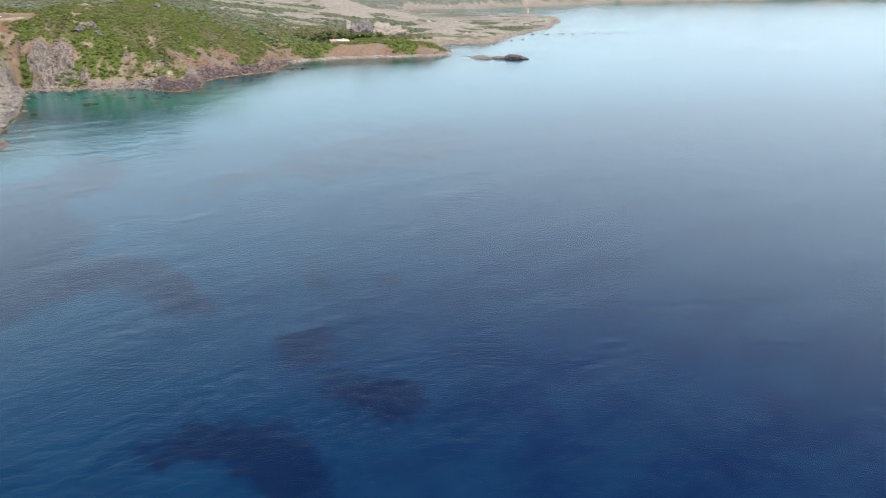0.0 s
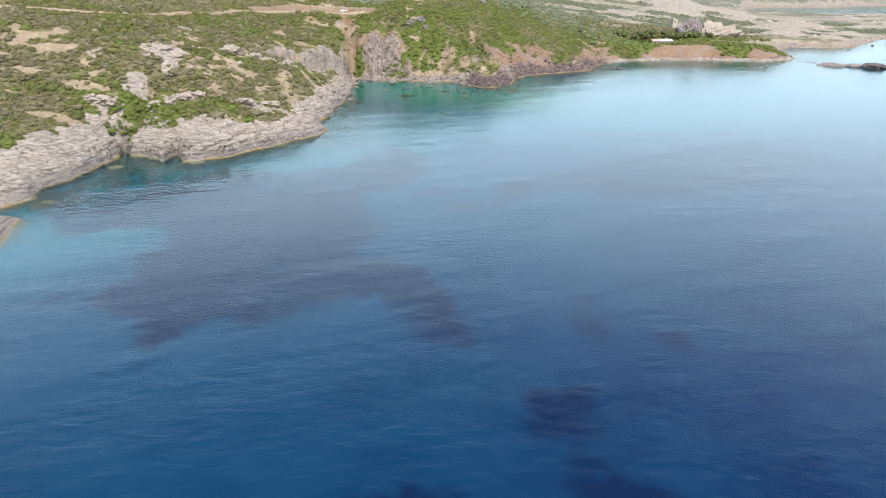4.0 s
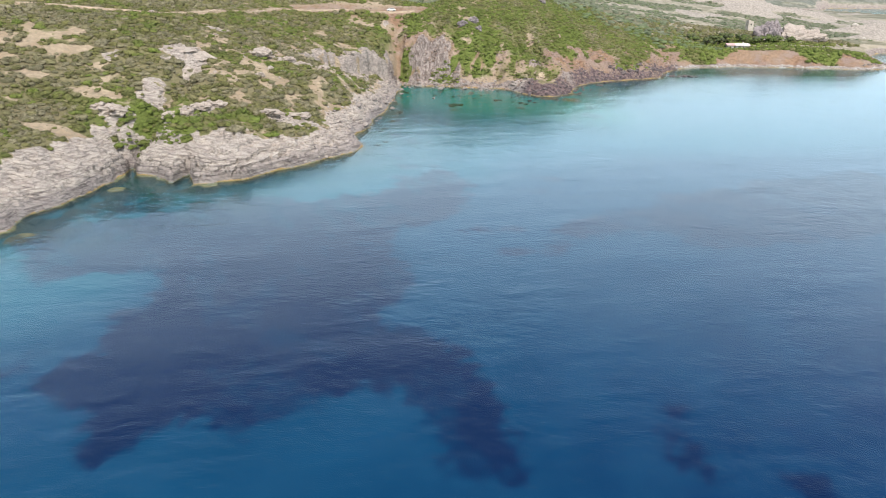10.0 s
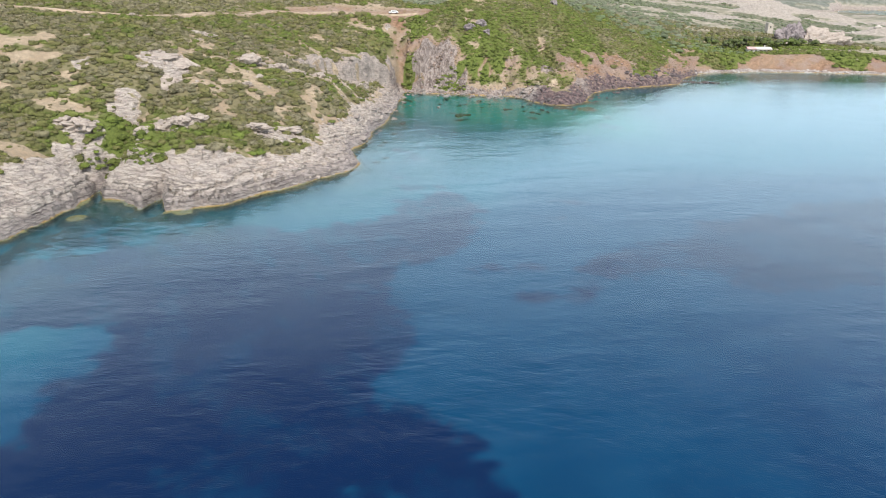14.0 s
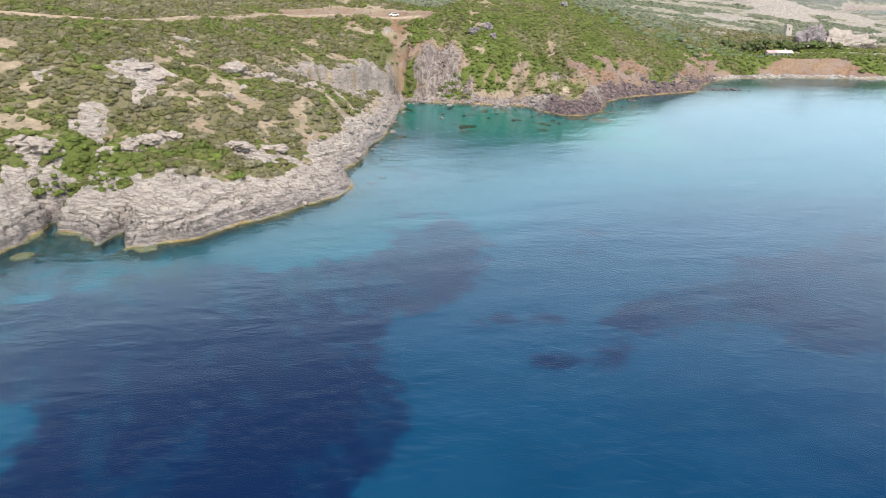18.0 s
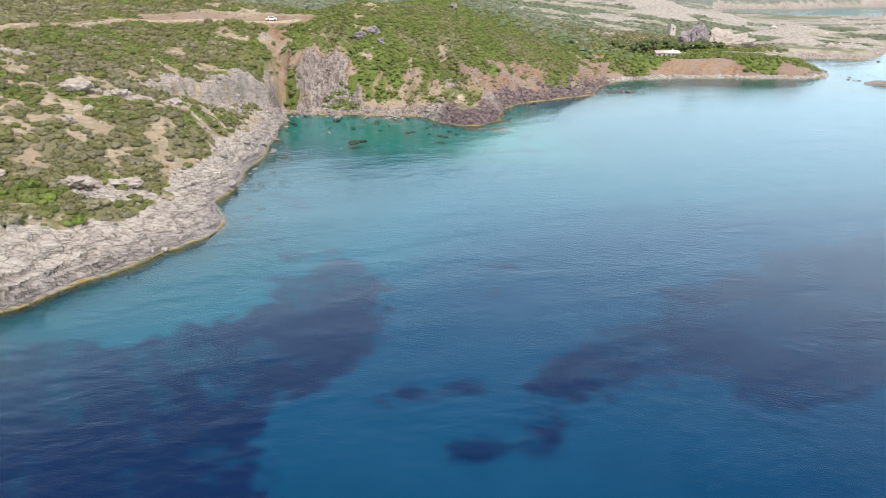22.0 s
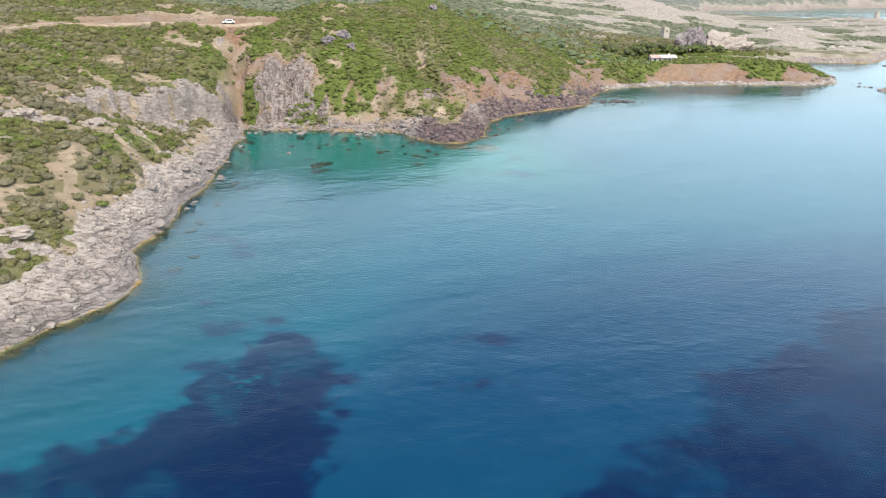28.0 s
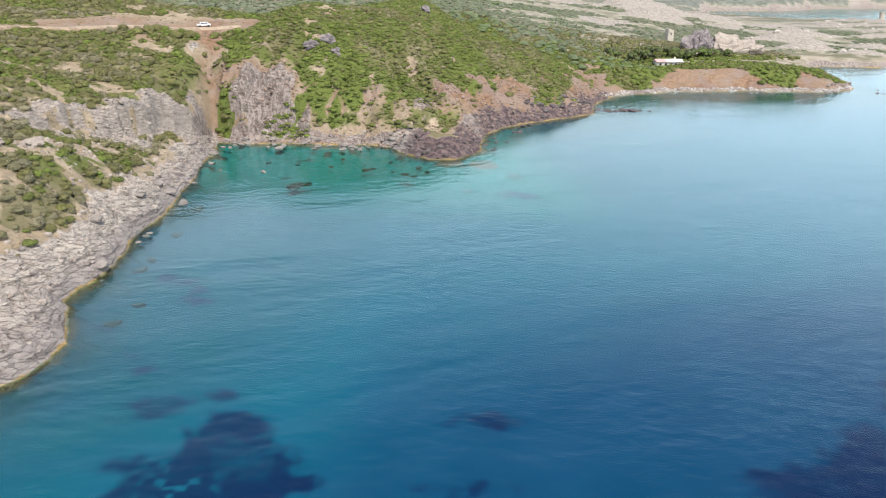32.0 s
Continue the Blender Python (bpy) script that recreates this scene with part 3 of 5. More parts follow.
def meadow_cover(x, y):
    out = np.zeros(x.shape)
    near = (x > -100) & (x < 140) & (y > 30) & (y < 335)
    x, y = x[near], y[near]
    wx = x + 5 * (fbm(x, y, 9, 101) - 0.5) + 3 * (fbm(x, y, 2.6, 102, 3) - 0.5)
    wy = y + 5 * (fbm(x, y, 9, 103) - 0.5) + 3 * (fbm(x, y, 2.6, 104, 3) - 0.5)
    best = np.full(x.shape, -9.0)
    for ring, deep_edge in ((MEADOW_WEST, 0.0), (MEADOW_EAST, -0.6), (REEF_SOUTH, 1.3), (REEF_MID, 1.3), (REEF_NORTH, 1.0)):
        best = np.maximum(best, border_distance(wx, wy, ring) + deep_edge)
    for cx, cy, rx, ry, turn in CLUMPS:
        c, s = math.cos(radians(turn)), math.sin(radians(turn))
        px, py = x + 0.3 * (wx - x) - cx, y + 0.3 * (wy - y) - cy
        u, v = (px * c + py * s) / rx, (-px * s + py * c) / ry
        best = np.maximum(best, (1 - np.hypot(u, v)) * min(rx, ry) + 0.5)
    ragged = 7.0 * (fbm(x + 0.5 * y, y, 7, 107, 5, 0.62) - 0.5) + 4.0 * (fbm(x, y, 1.9, 108, 3, 0.6) - 0.5)
    cover = sstep(-1.6, 2.6, best + ragged * np.clip(0.3 + 0.16 * (best + 3), 0.25, 1.2))
    cover = cover * (0.72 + 0.28 * sstep(0.36, 0.52, fbm(x + 0.4 * y, y * 0.6, 5.5, 109, 4, 0.6)))
    cover = cover * (1 - 0.18 * sstep(20, 45, x) * sstep(165, 180, y))
    # clearings where pale stones show through
    gap = 0.8 * bell(x, y, -11, 214, 5, 4) * sstep(0.54, 0.68, fbm(x, y, 1.1, 105, 2)) + 0.6 * bell(x, y, -14, 176, 9, 14) * sstep(0.56, 0.68, fbm(x, y, 5, 110, 3))
    out[near] = cover * (1 - np.clip(gap, 0, 1)) * (0.9 + 0.1 * sstep(0.35, 0.6, fbm(x, y, 6, 106)))
    return out


def mesh_object(name, verts, faces, material, smooth=True):
    """An object from arrays of corners and of faces with equal corner counts."""
    me = bpy.data.meshes.new(name)
    faces = np.asarray(faces)
    n, k = faces.shape
    me.vertices.add(len(verts))
    me.vertices.foreach_set("co", np.asarray(verts, np.float32).ravel())
    me.loops.add(n * k)
    me.loops.foreach_set("vertex_index", faces.astype(np.int32).ravel())
    me.polygons.add(n)
    me.polygons.foreach_set("loop_start", np.arange(0, n * k, k, dtype=np.int32))
    me.polygons.foreach_set("use_smooth", np.full(n, smooth))
    me.update(calc_edges=True)
    me.materials.append(material)
    return new(name, me)


def set_values(ob, name, values):
    a = ob.data.attributes.new(name, "FLOAT", "POINT")
    a.data.foreach_set("value", np.asarray(values, np.float32))


def lines(*runs):
    """Grid lines: runs of (start, end, first step, last step)."""
    out = []
    for a, b, s0, s1 in runs:
        p = a
        while p < b - 1e-6:
            out.append(p)
            p += s0 + (s1 - s0) * (p - a) / (b - a)
    return np.array(out + [runs[-1][1]])


# ---- materials of the setting ----
def ground_material():
    m = Nodes("rock, soil and sea floor")
    p = m.coords()
    zz = m.node("ShaderNodeSeparateXYZ")
    m.link(p, zz.inputs[0])
    z = zz.outputs["Z"]
    coarse, mid, fine = m.noise(p, 0.12, 5.0), m.noise(p, 0.7, 6.0, 0.6), m.noise(p, 4.0, 6.0, 0.7)
    beds = m.noise(m.scaled(p, 0.25, 0.25, 2.6), 1.0, 6.0, 0.65, 0.4)
    rock = m.mix(m.span(beds, 0.35, 0.65), (0.325, 0.278, 0.248), (0.525, 0.465, 0.403))
    rock = m.mix(m.span(mid, 0.40, 0.72), rock, (0.505, 0.445, 0.38))
    # fine dark specks stand in for shade in the rock's crevices
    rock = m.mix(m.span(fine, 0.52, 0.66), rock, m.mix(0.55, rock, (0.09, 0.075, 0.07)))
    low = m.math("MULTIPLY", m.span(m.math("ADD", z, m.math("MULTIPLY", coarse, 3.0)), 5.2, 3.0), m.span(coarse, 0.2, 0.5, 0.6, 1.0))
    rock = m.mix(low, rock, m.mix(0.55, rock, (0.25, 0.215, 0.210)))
    # dark lines paint the shade of gaps between the beds
    gap_shade = m.noise(m.scaled(p, 0.10, 0.10, 2.2), 1.0, 3.0, 0.6, 0.5)
    rock = m.mix(m.math("MULTIPLY", m.span(gap_shade, 0.54, 0.60), m.span(z, 6.0, 3.0, 0.2, 0.6)), rock, (0.10, 0.085, 0.082))
    cells = m.node("ShaderNodeTexVoronoi")
    cells.feature = "DISTANCE_TO_EDGE"
    slanted = m.node("ShaderNodeVectorRotate")
    slanted.rotation_type = "EULER_XYZ"
    slanted.inputs["Rotation"].default_value = (0.25, -0.2, 0.6)
    m.link(p, slanted.inputs["Vector"])
    warped = m.node("ShaderNodeVectorMath", operation="ADD")
    jitter = m.node("ShaderNodeTexNoise")
    jitter.inputs["Scale"].default_value = 0.8
    m.link(p, jitter.inputs["Vector"])
    m.link(m.scaled(slanted.outputs[0], 0.09, 0.30, 1.7), warped.inputs[0])
    m.link(jitter.outputs["Color"], warped.inputs[1])
    m.link(warped.outputs[0], cells.inputs["Vector"])
    cells.inputs["Scale"].default_value = 1.0
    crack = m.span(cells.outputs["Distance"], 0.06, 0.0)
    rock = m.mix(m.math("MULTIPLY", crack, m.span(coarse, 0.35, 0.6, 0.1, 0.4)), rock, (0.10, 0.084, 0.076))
    purple = m.mix(m.span(mid, 0.35, 0.65), (0.085, 0.062, 0.066), (0.22, 0.16, 0.15))
    rock = m.mix(m.attr("dark"), rock, purple)
    pale = m.mix(m.span(m.noise(m.scaled(p, 0.55, 0.35, 0.22), 1.0, 6.0, 0.65, 1.6), 0.36, 0.62), (0.17, 0.135, 0.118), (0.385, 0.325, 0.29))
    pale = m.mix(m.math("MULTIPLY", crack, 0.4), pale, (0.09, 0.075, 0.07))
    pale = m.mix(m.span(m.noise(p, 0.35, 6.0, 0.7, 0.8), 0.56, 0.66, 0.0, 0.45), pale, (0.14, 0.115, 0.105))
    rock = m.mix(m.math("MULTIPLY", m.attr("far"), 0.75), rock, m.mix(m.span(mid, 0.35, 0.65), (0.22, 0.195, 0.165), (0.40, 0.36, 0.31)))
    rock = m.mix(m.math("SUBTRACT", m.attr("pale"), m.attr("dark"), True), rock, pale)
    soil = m.mix(m.span(coarse, 0.35, 0.65), (0.36, 0.27, 0.18), (0.48, 0.385, 0.275))
    soil = m.mix(m.span(mid, 0.3, 0.7), soil, (0.29, 0.235, 0.165))
    soil = m.mix(m.span(fine, 0.5, 0.7), soil, m.mix(0.6, soil, (0.16, 0.14, 0.07)))
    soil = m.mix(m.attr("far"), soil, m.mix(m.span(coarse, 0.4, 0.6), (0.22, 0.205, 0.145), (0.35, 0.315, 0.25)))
    rust = m.mix(m.span(mid, 0.35, 0.65), (0.19, 0.110, 0.068), (0.34, 0.215, 0.140))
    rust = m.mix(m.span(coarse, 0.40, 0.62), rust, m.mix(m.span(fine, 0.4, 0.6), (0.22, 0.150, 0.125), (0.33, 0.25, 0.21)))
    rust = m.mix(m.span(fine, 0.50, 0.66), rust, (0.12, 0.085, 0.06))
    soil = m.mix(m.attr("rust"), soil, rust)
    green = m.mix(m.span(fine, 0.38, 0.62), (0.085, 0.082, 0.032), (0.175, 0.160, 0.078))
    green = m.mix(m.attr("fresh"), green, m.mix(m.span(fine, 0.36, 0.64), (0.080, 0.108, 0.024), (0.165, 0.195, 0.050)))
    # distant greens are greyed: haze put into the colour
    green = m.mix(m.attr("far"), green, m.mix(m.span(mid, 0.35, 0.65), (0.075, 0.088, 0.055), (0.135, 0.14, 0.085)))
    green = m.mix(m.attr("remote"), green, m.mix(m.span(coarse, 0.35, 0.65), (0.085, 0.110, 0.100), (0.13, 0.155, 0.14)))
    edge = m.math("ADD", m.attr("cover"), m.math("MULTIPLY", m.math("SUBTRACT", fine, 0.5), 0.9))
    land_color = m.mix(m.math("MULTIPLY", m.span(edge, 0.45, 0.95), m.span(m.attr("fresh"), 0.3, 0.8, 0.7, 1.0)), soil, green)
    stony = m.math("ADD", m.attr("rock"), m.math("MULTIPLY", m.math("SUBTRACT", mid, 0.5), 0.8))
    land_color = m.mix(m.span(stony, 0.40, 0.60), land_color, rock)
    # ochre growth at the water line
    ochre = m.mix(m.span(fine, 0.35, 0.65), (0.33, 0.20, 0.07), (0.55, 0.38, 0.17))
    band = m.math("MULTIPLY", m.span(m.math("ADD", z, m.math("MULTIPLY", m.math("ADD", mid, m.math("MULTIPLY", coarse, 1.6)), 0.9)), 1.45, 1.05), m.span(m.attr("rock"), 0.2, 0.5))
    land_color = m.mix(band, land_color, ochre)
    # sea floor: shallow stones, sand, seagrass; water's absorption painted in, bluer with depth
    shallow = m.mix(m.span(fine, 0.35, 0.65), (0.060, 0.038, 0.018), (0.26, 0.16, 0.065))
    tint_depth = m.attr("tint_depth")
    sand = m.mix(m.span(tint_depth, 1.2, 2.6), (0.012, 0.062, 0.070), (0.007, 0.108, 0.145))
    sand = m.mix(m.span(tint_depth, 2.4, 4.6), sand, (0.002, 0.132, 0.198))
    sand = m.mix(m.span(tint_depth, 4.0, 7.0), sand, (0.001, 0.060, 0.138))
    sand = m.mix(m.span(tint_depth, 7.0, 11.5), sand, (0.001, 0.017, 0.088))
    sand = m.mix(m.span(coarse, 0.3, 0.7), sand, m.mix(0.25, sand, (0.02, 0.10, 0.20)))
    sand = m.mix(m.attr("teal"), sand, m.mix(m.span(mid, 0.3, 0.7), (0.006, 0.150, 0.140), (0.012, 0.235, 0.215)))
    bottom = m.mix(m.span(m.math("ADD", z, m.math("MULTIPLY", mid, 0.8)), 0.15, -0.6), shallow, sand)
    stones = m.mix(m.span(tint_depth, 1.5, 5), (0.022, 0.052, 0.050), (0.005, 0.032, 0.075))
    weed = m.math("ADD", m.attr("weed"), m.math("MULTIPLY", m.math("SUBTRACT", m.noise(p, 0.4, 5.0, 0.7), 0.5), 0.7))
    grass = m.mix(m.span(tint_depth, 2.5, 6.0), (0.003, 0.034, 0.086), (0.001, 0.012, 0.064))
    bottom = m.mix(m.span(weed, 0.08, 0.92, 0.0, 0.95), bottom, grass)
    bottom = m.mix(m.attr("stones"), bottom, stones)
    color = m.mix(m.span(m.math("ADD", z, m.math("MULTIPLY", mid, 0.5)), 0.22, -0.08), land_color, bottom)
    relief = m.math("ADD", m.math("MULTIPLY", mid, 0.7), m.math("MULTIPLY", fine, 0.35))
    relief = m.math("ADD", relief, m.math("MULTIPLY", m.math("SUBTRACT", m.math("MULTIPLY", beds, 0.6), m.math("MULTIPLY", crack, 0.35)), m.attr("rock")))
    relief = m.math("MULTIPLY", relief, m.span(m.attr("far"), 0.0, 1.0, 1.0, 0.25))
    relief = m.math("MULTIPLY", relief, m.span(z, -1.5, 0.0, 0.12, 1.0))
    return m.surface(color, 0.92, m.bump(relief, 0.9, 0.8), 0.2)


def sea_material():
    m = Nodes("clear sea water")
    p = m.coords()
    turned = m.node("ShaderNodeVectorRotate")
    m.link(p, turned.inputs["Vector"])
    turned.inputs["Angle"].default_value = radians(-16)
    q = turned.outputs[0]
    other = m.node("ShaderNodeVectorRotate")
    m.link(p, other.inputs["Vector"])
    other.inputs["Angle"].default_value = radians(24)
    ripple = m.math("ADD", m.noise(m.scaled(q, 0.26, 0.58, 1), 1.0, 3.0, 0.5, 0.2), m.noise(m.scaled(other.outputs[0], 0.30, 0.62, 1), 1.0, 3.0, 0.5, 0.2))
    fine = m.noise(m.scaled(q, 0.8, 1.4, 1), 1.0, 2.0, 0.5, 0.2)
    swell = m.noise(m.scaled(q, 0.035, 0.10, 1), 1.0, 2.0, 0.5, 0.3)
    calm = m.noise(m.scaled(q, 0.010, 0.022, 1), 1.0, 3.0)
    gusts = m.span(calm, 0.35, 0.65, 0.55, 1.0)
    h = m.math("ADD", m.math("MULTIPLY", ripple, 0.6), m.math("MULTIPLY", fine, 0.22))
    h = m.math("ADD", m.math("MULTIPLY", swell, 1.4), m.math("MULTIPLY", h, gusts))
    normal = m.bump(h, 0.25, 0.5)
    fres = m.node("ShaderNodeFresnel")
    fres.inputs["IOR"].default_value = 1.37
    m.link(normal, fres.inputs["Normal"])
    clear = m.node("ShaderNodeBsdfTransparent")
    clear.inputs["Color"].default_value = (0.74, 0.93, 0.96, 1)
    gloss = m.node("ShaderNodeBsdfGlossy")
    gloss.inputs["Roughness"].default_value = 0.07
    gloss.inputs["Color"].default_value = (0.83, 0.98, 1, 1)
    m.link(normal, gloss.inputs["Normal"])
    both = m.node("ShaderNodeMixShader")
    m.link(fres.outputs[0], both.inputs[0])
    m.link(clear.outputs[0], both.inputs[1])
    m.link(gloss.outputs[0], both.inputs[2])
    m.link(both.outputs[0], m.out.inputs["Surface"])
    return m.mat


def leaf_material(name, grey, olive, fresh, shade):
    """Leaves from grey-green over olive to fresh green by each bush's tint, single sprays and spots darkened as painted
    shade.
    """
    m = Nodes(name)
    tint = m.attr("tint")
    rnd = m.node("ShaderNodeNewGeometry").outputs["Random Per Island"]
    base = m.mix(m.span(tint, 0.0, 0.45), grey, olive)
    base = m.mix(m.span(tint, 0.45, 1.0), base, fresh)
    base = m.mix(m.span(rnd, 0.0, 1.0, 0.0, 0.6), base, shade)
    spots = m.noise(m.coords(), 2.4, 5.0, 0.7)
    base = m.mix(m.span(spots, 0.48, 0.75, 0.0, 0.4), base, shade)
    return m.surface(base, 0.8, m.bump(spots, 0.7, 0.4), 0.2)


GROUND, SEA = ground_material(), sea_material()
LEAVES = leaf_material("maquis leaves", (0.270, 0.240, 0.152), (0.205, 0.192, 0.076), (0.165, 0.212, 0.044), (0.042, 0.048, 0.019))

# ---- ground: one sheet of land and sea floor ----
gx = lines((-3600, -420, 260, 60), (-420, -160, 22, 5), (-160, -112, 2.2, 0.9), (-112, -100, 0.7, 0.4), (-100, -27, 0.32, 0.32), (-27, 60, 0.5, 0.9), (60, 262, 1.3, 1.6), (262, 720, 4, 8), (720, 4200, 12, 220))
gy = lines((-900, 20, 120, 12), (20, 150, 1.8, 1.1), (150, 190, 0.8, 0.4), (190, 275, 0.32, 0.32), (275, 300, 0.4, 0.55), (300, 425, 0.6, 0.9), (425, 560, 1.2, 2.2), (560, 1200, 3.5, 8), (1200, 4700, 12, 260))
X, Y = np.meshgrid(gx, gy)
Z, D, ROCK, STONES, JUT, TINT_DEPTH = land(X, Y)
gd = np.gradient(D, gy, gx)
slant = np.maximum(np.hypot(gd[0], gd[1]), 1e-6)
OX, OY = -gd[1] / slant * JUT, -gd[0] / slant * JUT
COVER, FRESH, WORN = green_cover(X, Y, Z, D, ROCK)
rows_n, cols_n = X.shape
idx = np.arange(rows_n * cols_n).reshape(rows_n, cols_n)
quads = np.stack([idx[:-1, :-1], idx[:-1, 1:], idx[1:, 1:], idx[1:, :-1]], -1).reshape(-1, 4)
ground = mesh_object("ground", np.stack([X + OX, Y + OY, Z], -1).reshape(-1, 3), quads, GROUND)
tagged(ground, "rocky maquis coast of pale ledges, soil and sea floor", "ground", kind="structure")
set_values(ground, "rock", ROCK.ravel())
set_values(ground, "cover", COVER.ravel())
set_values(ground, "fresh", FRESH.ravel())
set_values(ground, "tint_depth", TINT_DEPTH.ravel())
# the cove's teal water colour, painted on its floor
set_values(ground, "teal", (0.9 * sstep(296, 336, Y + 0.25 * X) * sstep(75, 45, X) * (D < 0)).ravel())
set_values(ground, "stones", (STONES * (D < 0)).ravel())
set_values(ground, "weed", (meadow_cover(X, Y) * (D < -2)).ravel())
rusty = np.maximum(WORN * (1 - 0.5 * bell(X, Y, -14, 374, 16, 14)), 0.85 * sstep(104, 125, X) * sstep(440, 450, Y) * sstep(500, 470, Y))
rusty = np.maximum(rusty, 0.95 * (0.75 * np.exp(-(((X - ravine_line(Y)) / 3.2) ** 2)) * sstep(364, 370, Y) * sstep(430, 415, Y) + 0.7 * sstep(-110, -85, X) * sstep(14, 6, road_distance(X, Y))))
set_values(ground, "rust", np.clip(rusty * (0.55 + 0.9 * fbm(X, Y, 9, 111)), 0, 1).ravel())
dark = sstep(0.3, 0.6, bell(X, Y, 36, 346, 16, 20)) * sstep(16, 8, D) + sstep(40, 48, X) * sstep(116, 108, X) * sstep(10, 6, D)
set_values(ground, "dark", np.clip(dark, 0, 1).ravel())
BANK = bank_side(X, Y)
paler = 1.3 * sstep(-42, -34, X) * sstep(115, 95, X) * sstep(358, 363, Y) * sstep(36, 24, D) + sstep(5, 3, D) * sstep(112, 130, X) * sstep(440, 448, Y)  + sstep(-40, -34, X) * sstep(12, 5, X) * sstep(355, 360, Y) * sstep(6, 4, D)
paler = paler + 0.4 * BANK[0] * sstep(5, 3, np.abs(BANK[1] - 0.8))
set_values(ground, "pale", np.clip(paler, 0, 1).ravel())

# masks of the distant land, where haze is painted into the colours
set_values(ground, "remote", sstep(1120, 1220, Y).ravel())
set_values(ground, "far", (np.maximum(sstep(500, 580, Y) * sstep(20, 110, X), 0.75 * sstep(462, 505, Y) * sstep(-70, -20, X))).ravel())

# ---- sea ----
sea = mesh_object("water", [(-3600, -900, 0), (4200, -900, 0), (4200, 4700, 0), (-3600, 4700, 0)], [(0, 1, 2, 3)], SEA)
tagged(sea, "calm clear blue sea with fine ripples", "sea", kind="structure")


# ---- shrubs ----
def shrub_template(rng, leaves, ring, leaf):
    """A low rounded bush: an uneven leafy dome with single sprays standing out; about one metre across."""
    verts, faces, rings = [], [], max(3, ring // 2)
    bumps = [(rng.uniform(0, 6.28), rng.uniform(0.1, 1.2), rng.uniform(0.10, 0.24)) for _ in range(6)]

    def reach(az, el):
        r = 0.80
        for a, e, h in bumps:
            c = math.cos(e) * math.cos(el) * math.cos(az - a) + math.sin(e) * math.sin(el)
            r += h * max(0.0, c) ** 7
        return 0.5 * r * rng.uniform(0.76, 1.16)

    for j in range(rings):
        el = -0.15 + 1.5 * j / rings
        for i in range(ring):
            az = 2 * math.pi * (i + 0.5 * (j % 2)) / ring
            r = reach(az, el)
            verts.append((r * math.cos(el) * math.cos(az), r * math.cos(el) * math.sin(az), 0.06 + 0.92 * r * math.sin(el)))
    verts.append((0, 0, 0.06 + 0.92 * reach(0, 1.57)))
    for j in range(rings - 1):
        for i in range(ring):
            a, b, c, d = j * ring + i, j * ring + (i + 1) % ring, (j + 1) * ring + i, (j + 1) * ring + (i + 1) % ring
            faces += [(a, b, c), (b, d, c)] if j % 2 == 0 else [(a, b, d), (a, d, c)]
    faces += [((rings - 1) * ring + i, (rings - 1) * ring + (i + 1) % ring, rings * ring) for i in range(ring)]
    for _ in range(leaves):
        az, el = rng.uniform(0, 2 * math.pi), math.asin(rng.uniform(-0.05, 1.0))
        way = np.array([math.cos(el) * math.cos(az), math.cos(el) * math.sin(az), math.sin(el)])
        at = way * reach(az, el) * rng.uniform(0.98, 1.12) + (0, 0, 0.06)
        u = np.cross(way + rng.normal(size=3) * 0.3, rng.normal(size=3))
        u /= np.linalg.norm(u)
        v = np.cross(way, u)
        s = leaf * rng.uniform(0.6, 1.3)
        n = len(verts)
        verts += [tuple(at + u * s), tuple(at - 0.6 * u * s + 0.8 * v * s), tuple(at - 0.6 * u * s - 0.8 * v * s)]
        faces.append((n, n + 1, n + 2))
    return np.array(verts), np.array(faces)


def planted(name, xs, ys, zs, size, tint, templates, rng, material=LEAVES, flat=0.8):
    """Many bushes joined into one mesh."""
    vs, fs, ts, base = [], [], [], 0
    pick = rng.integers(0, len(templates), len(xs))
    turn = rng.uniform(0, 2 * math.pi, len(xs))
    stretch = rng.uniform(0.8, 1.25, len(xs))
    for k, (tv, tf) in enumerate(templates):
        w = np.nonzero(pick == k)[0]
        if not len(w):
            continue
        c, s = np.cos(turn[w])[:, None], np.sin(turn[w])[:, None]
        lx, ly = tv[None, :, 0] * stretch[w, None], tv[None, :, 1] / stretch[w, None]
        px = xs[w, None] + size[w, None] * (lx * c - ly * s)
        py = ys[w, None] + size[w, None] * (lx * s + ly * c)
        pz = zs[w, None] + size[w, None] * tv[None, :, 2] * flat - 0.1
        vs.append(np.stack([px, py, pz], -1).reshape(-1, 3))
        fs.append((base + np.arange(len(w))[:, None, None] * len(tv) + tf[None]).reshape(-1, 3))
        ts.append(np.repeat(tint[w], len(tv)))
        base += len(w) * len(tv)
    ob = mesh_object(name, np.concatenate(vs), np.concatenate(fs), material, smooth=True)
    set_values(ob, "tint", np.clip(np.concatenate(ts), 0, 1))
    return ob


def ground_z(xs, ys):
    """Height of the ground sheet at places, from its grid."""
    i = np.clip(np.searchsorted(gx, xs) - 1, 0, cols_n - 2)
    j = np.clip(np.searchsorted(gy, ys) - 1, 0, rows_n - 2)
    u, v = (xs - gx[i]) / (gx[i + 1] - gx[i]), (ys - gy[j]) / (gy[j + 1] - gy[j])
    return (Z[j, i] * (1 - u) + Z[j, i + 1] * u) * (1 - v) + (Z[j + 1, i] * (1 - u) + Z[j + 1, i + 1] * u) * v


def sampled(field, xs, ys):
    i = np.clip(np.searchsorted(gx, xs), 0, cols_n - 1)
    j = np.clip(np.searchsorted(gy, ys), 0, rows_n - 1)
    return field[j, i]


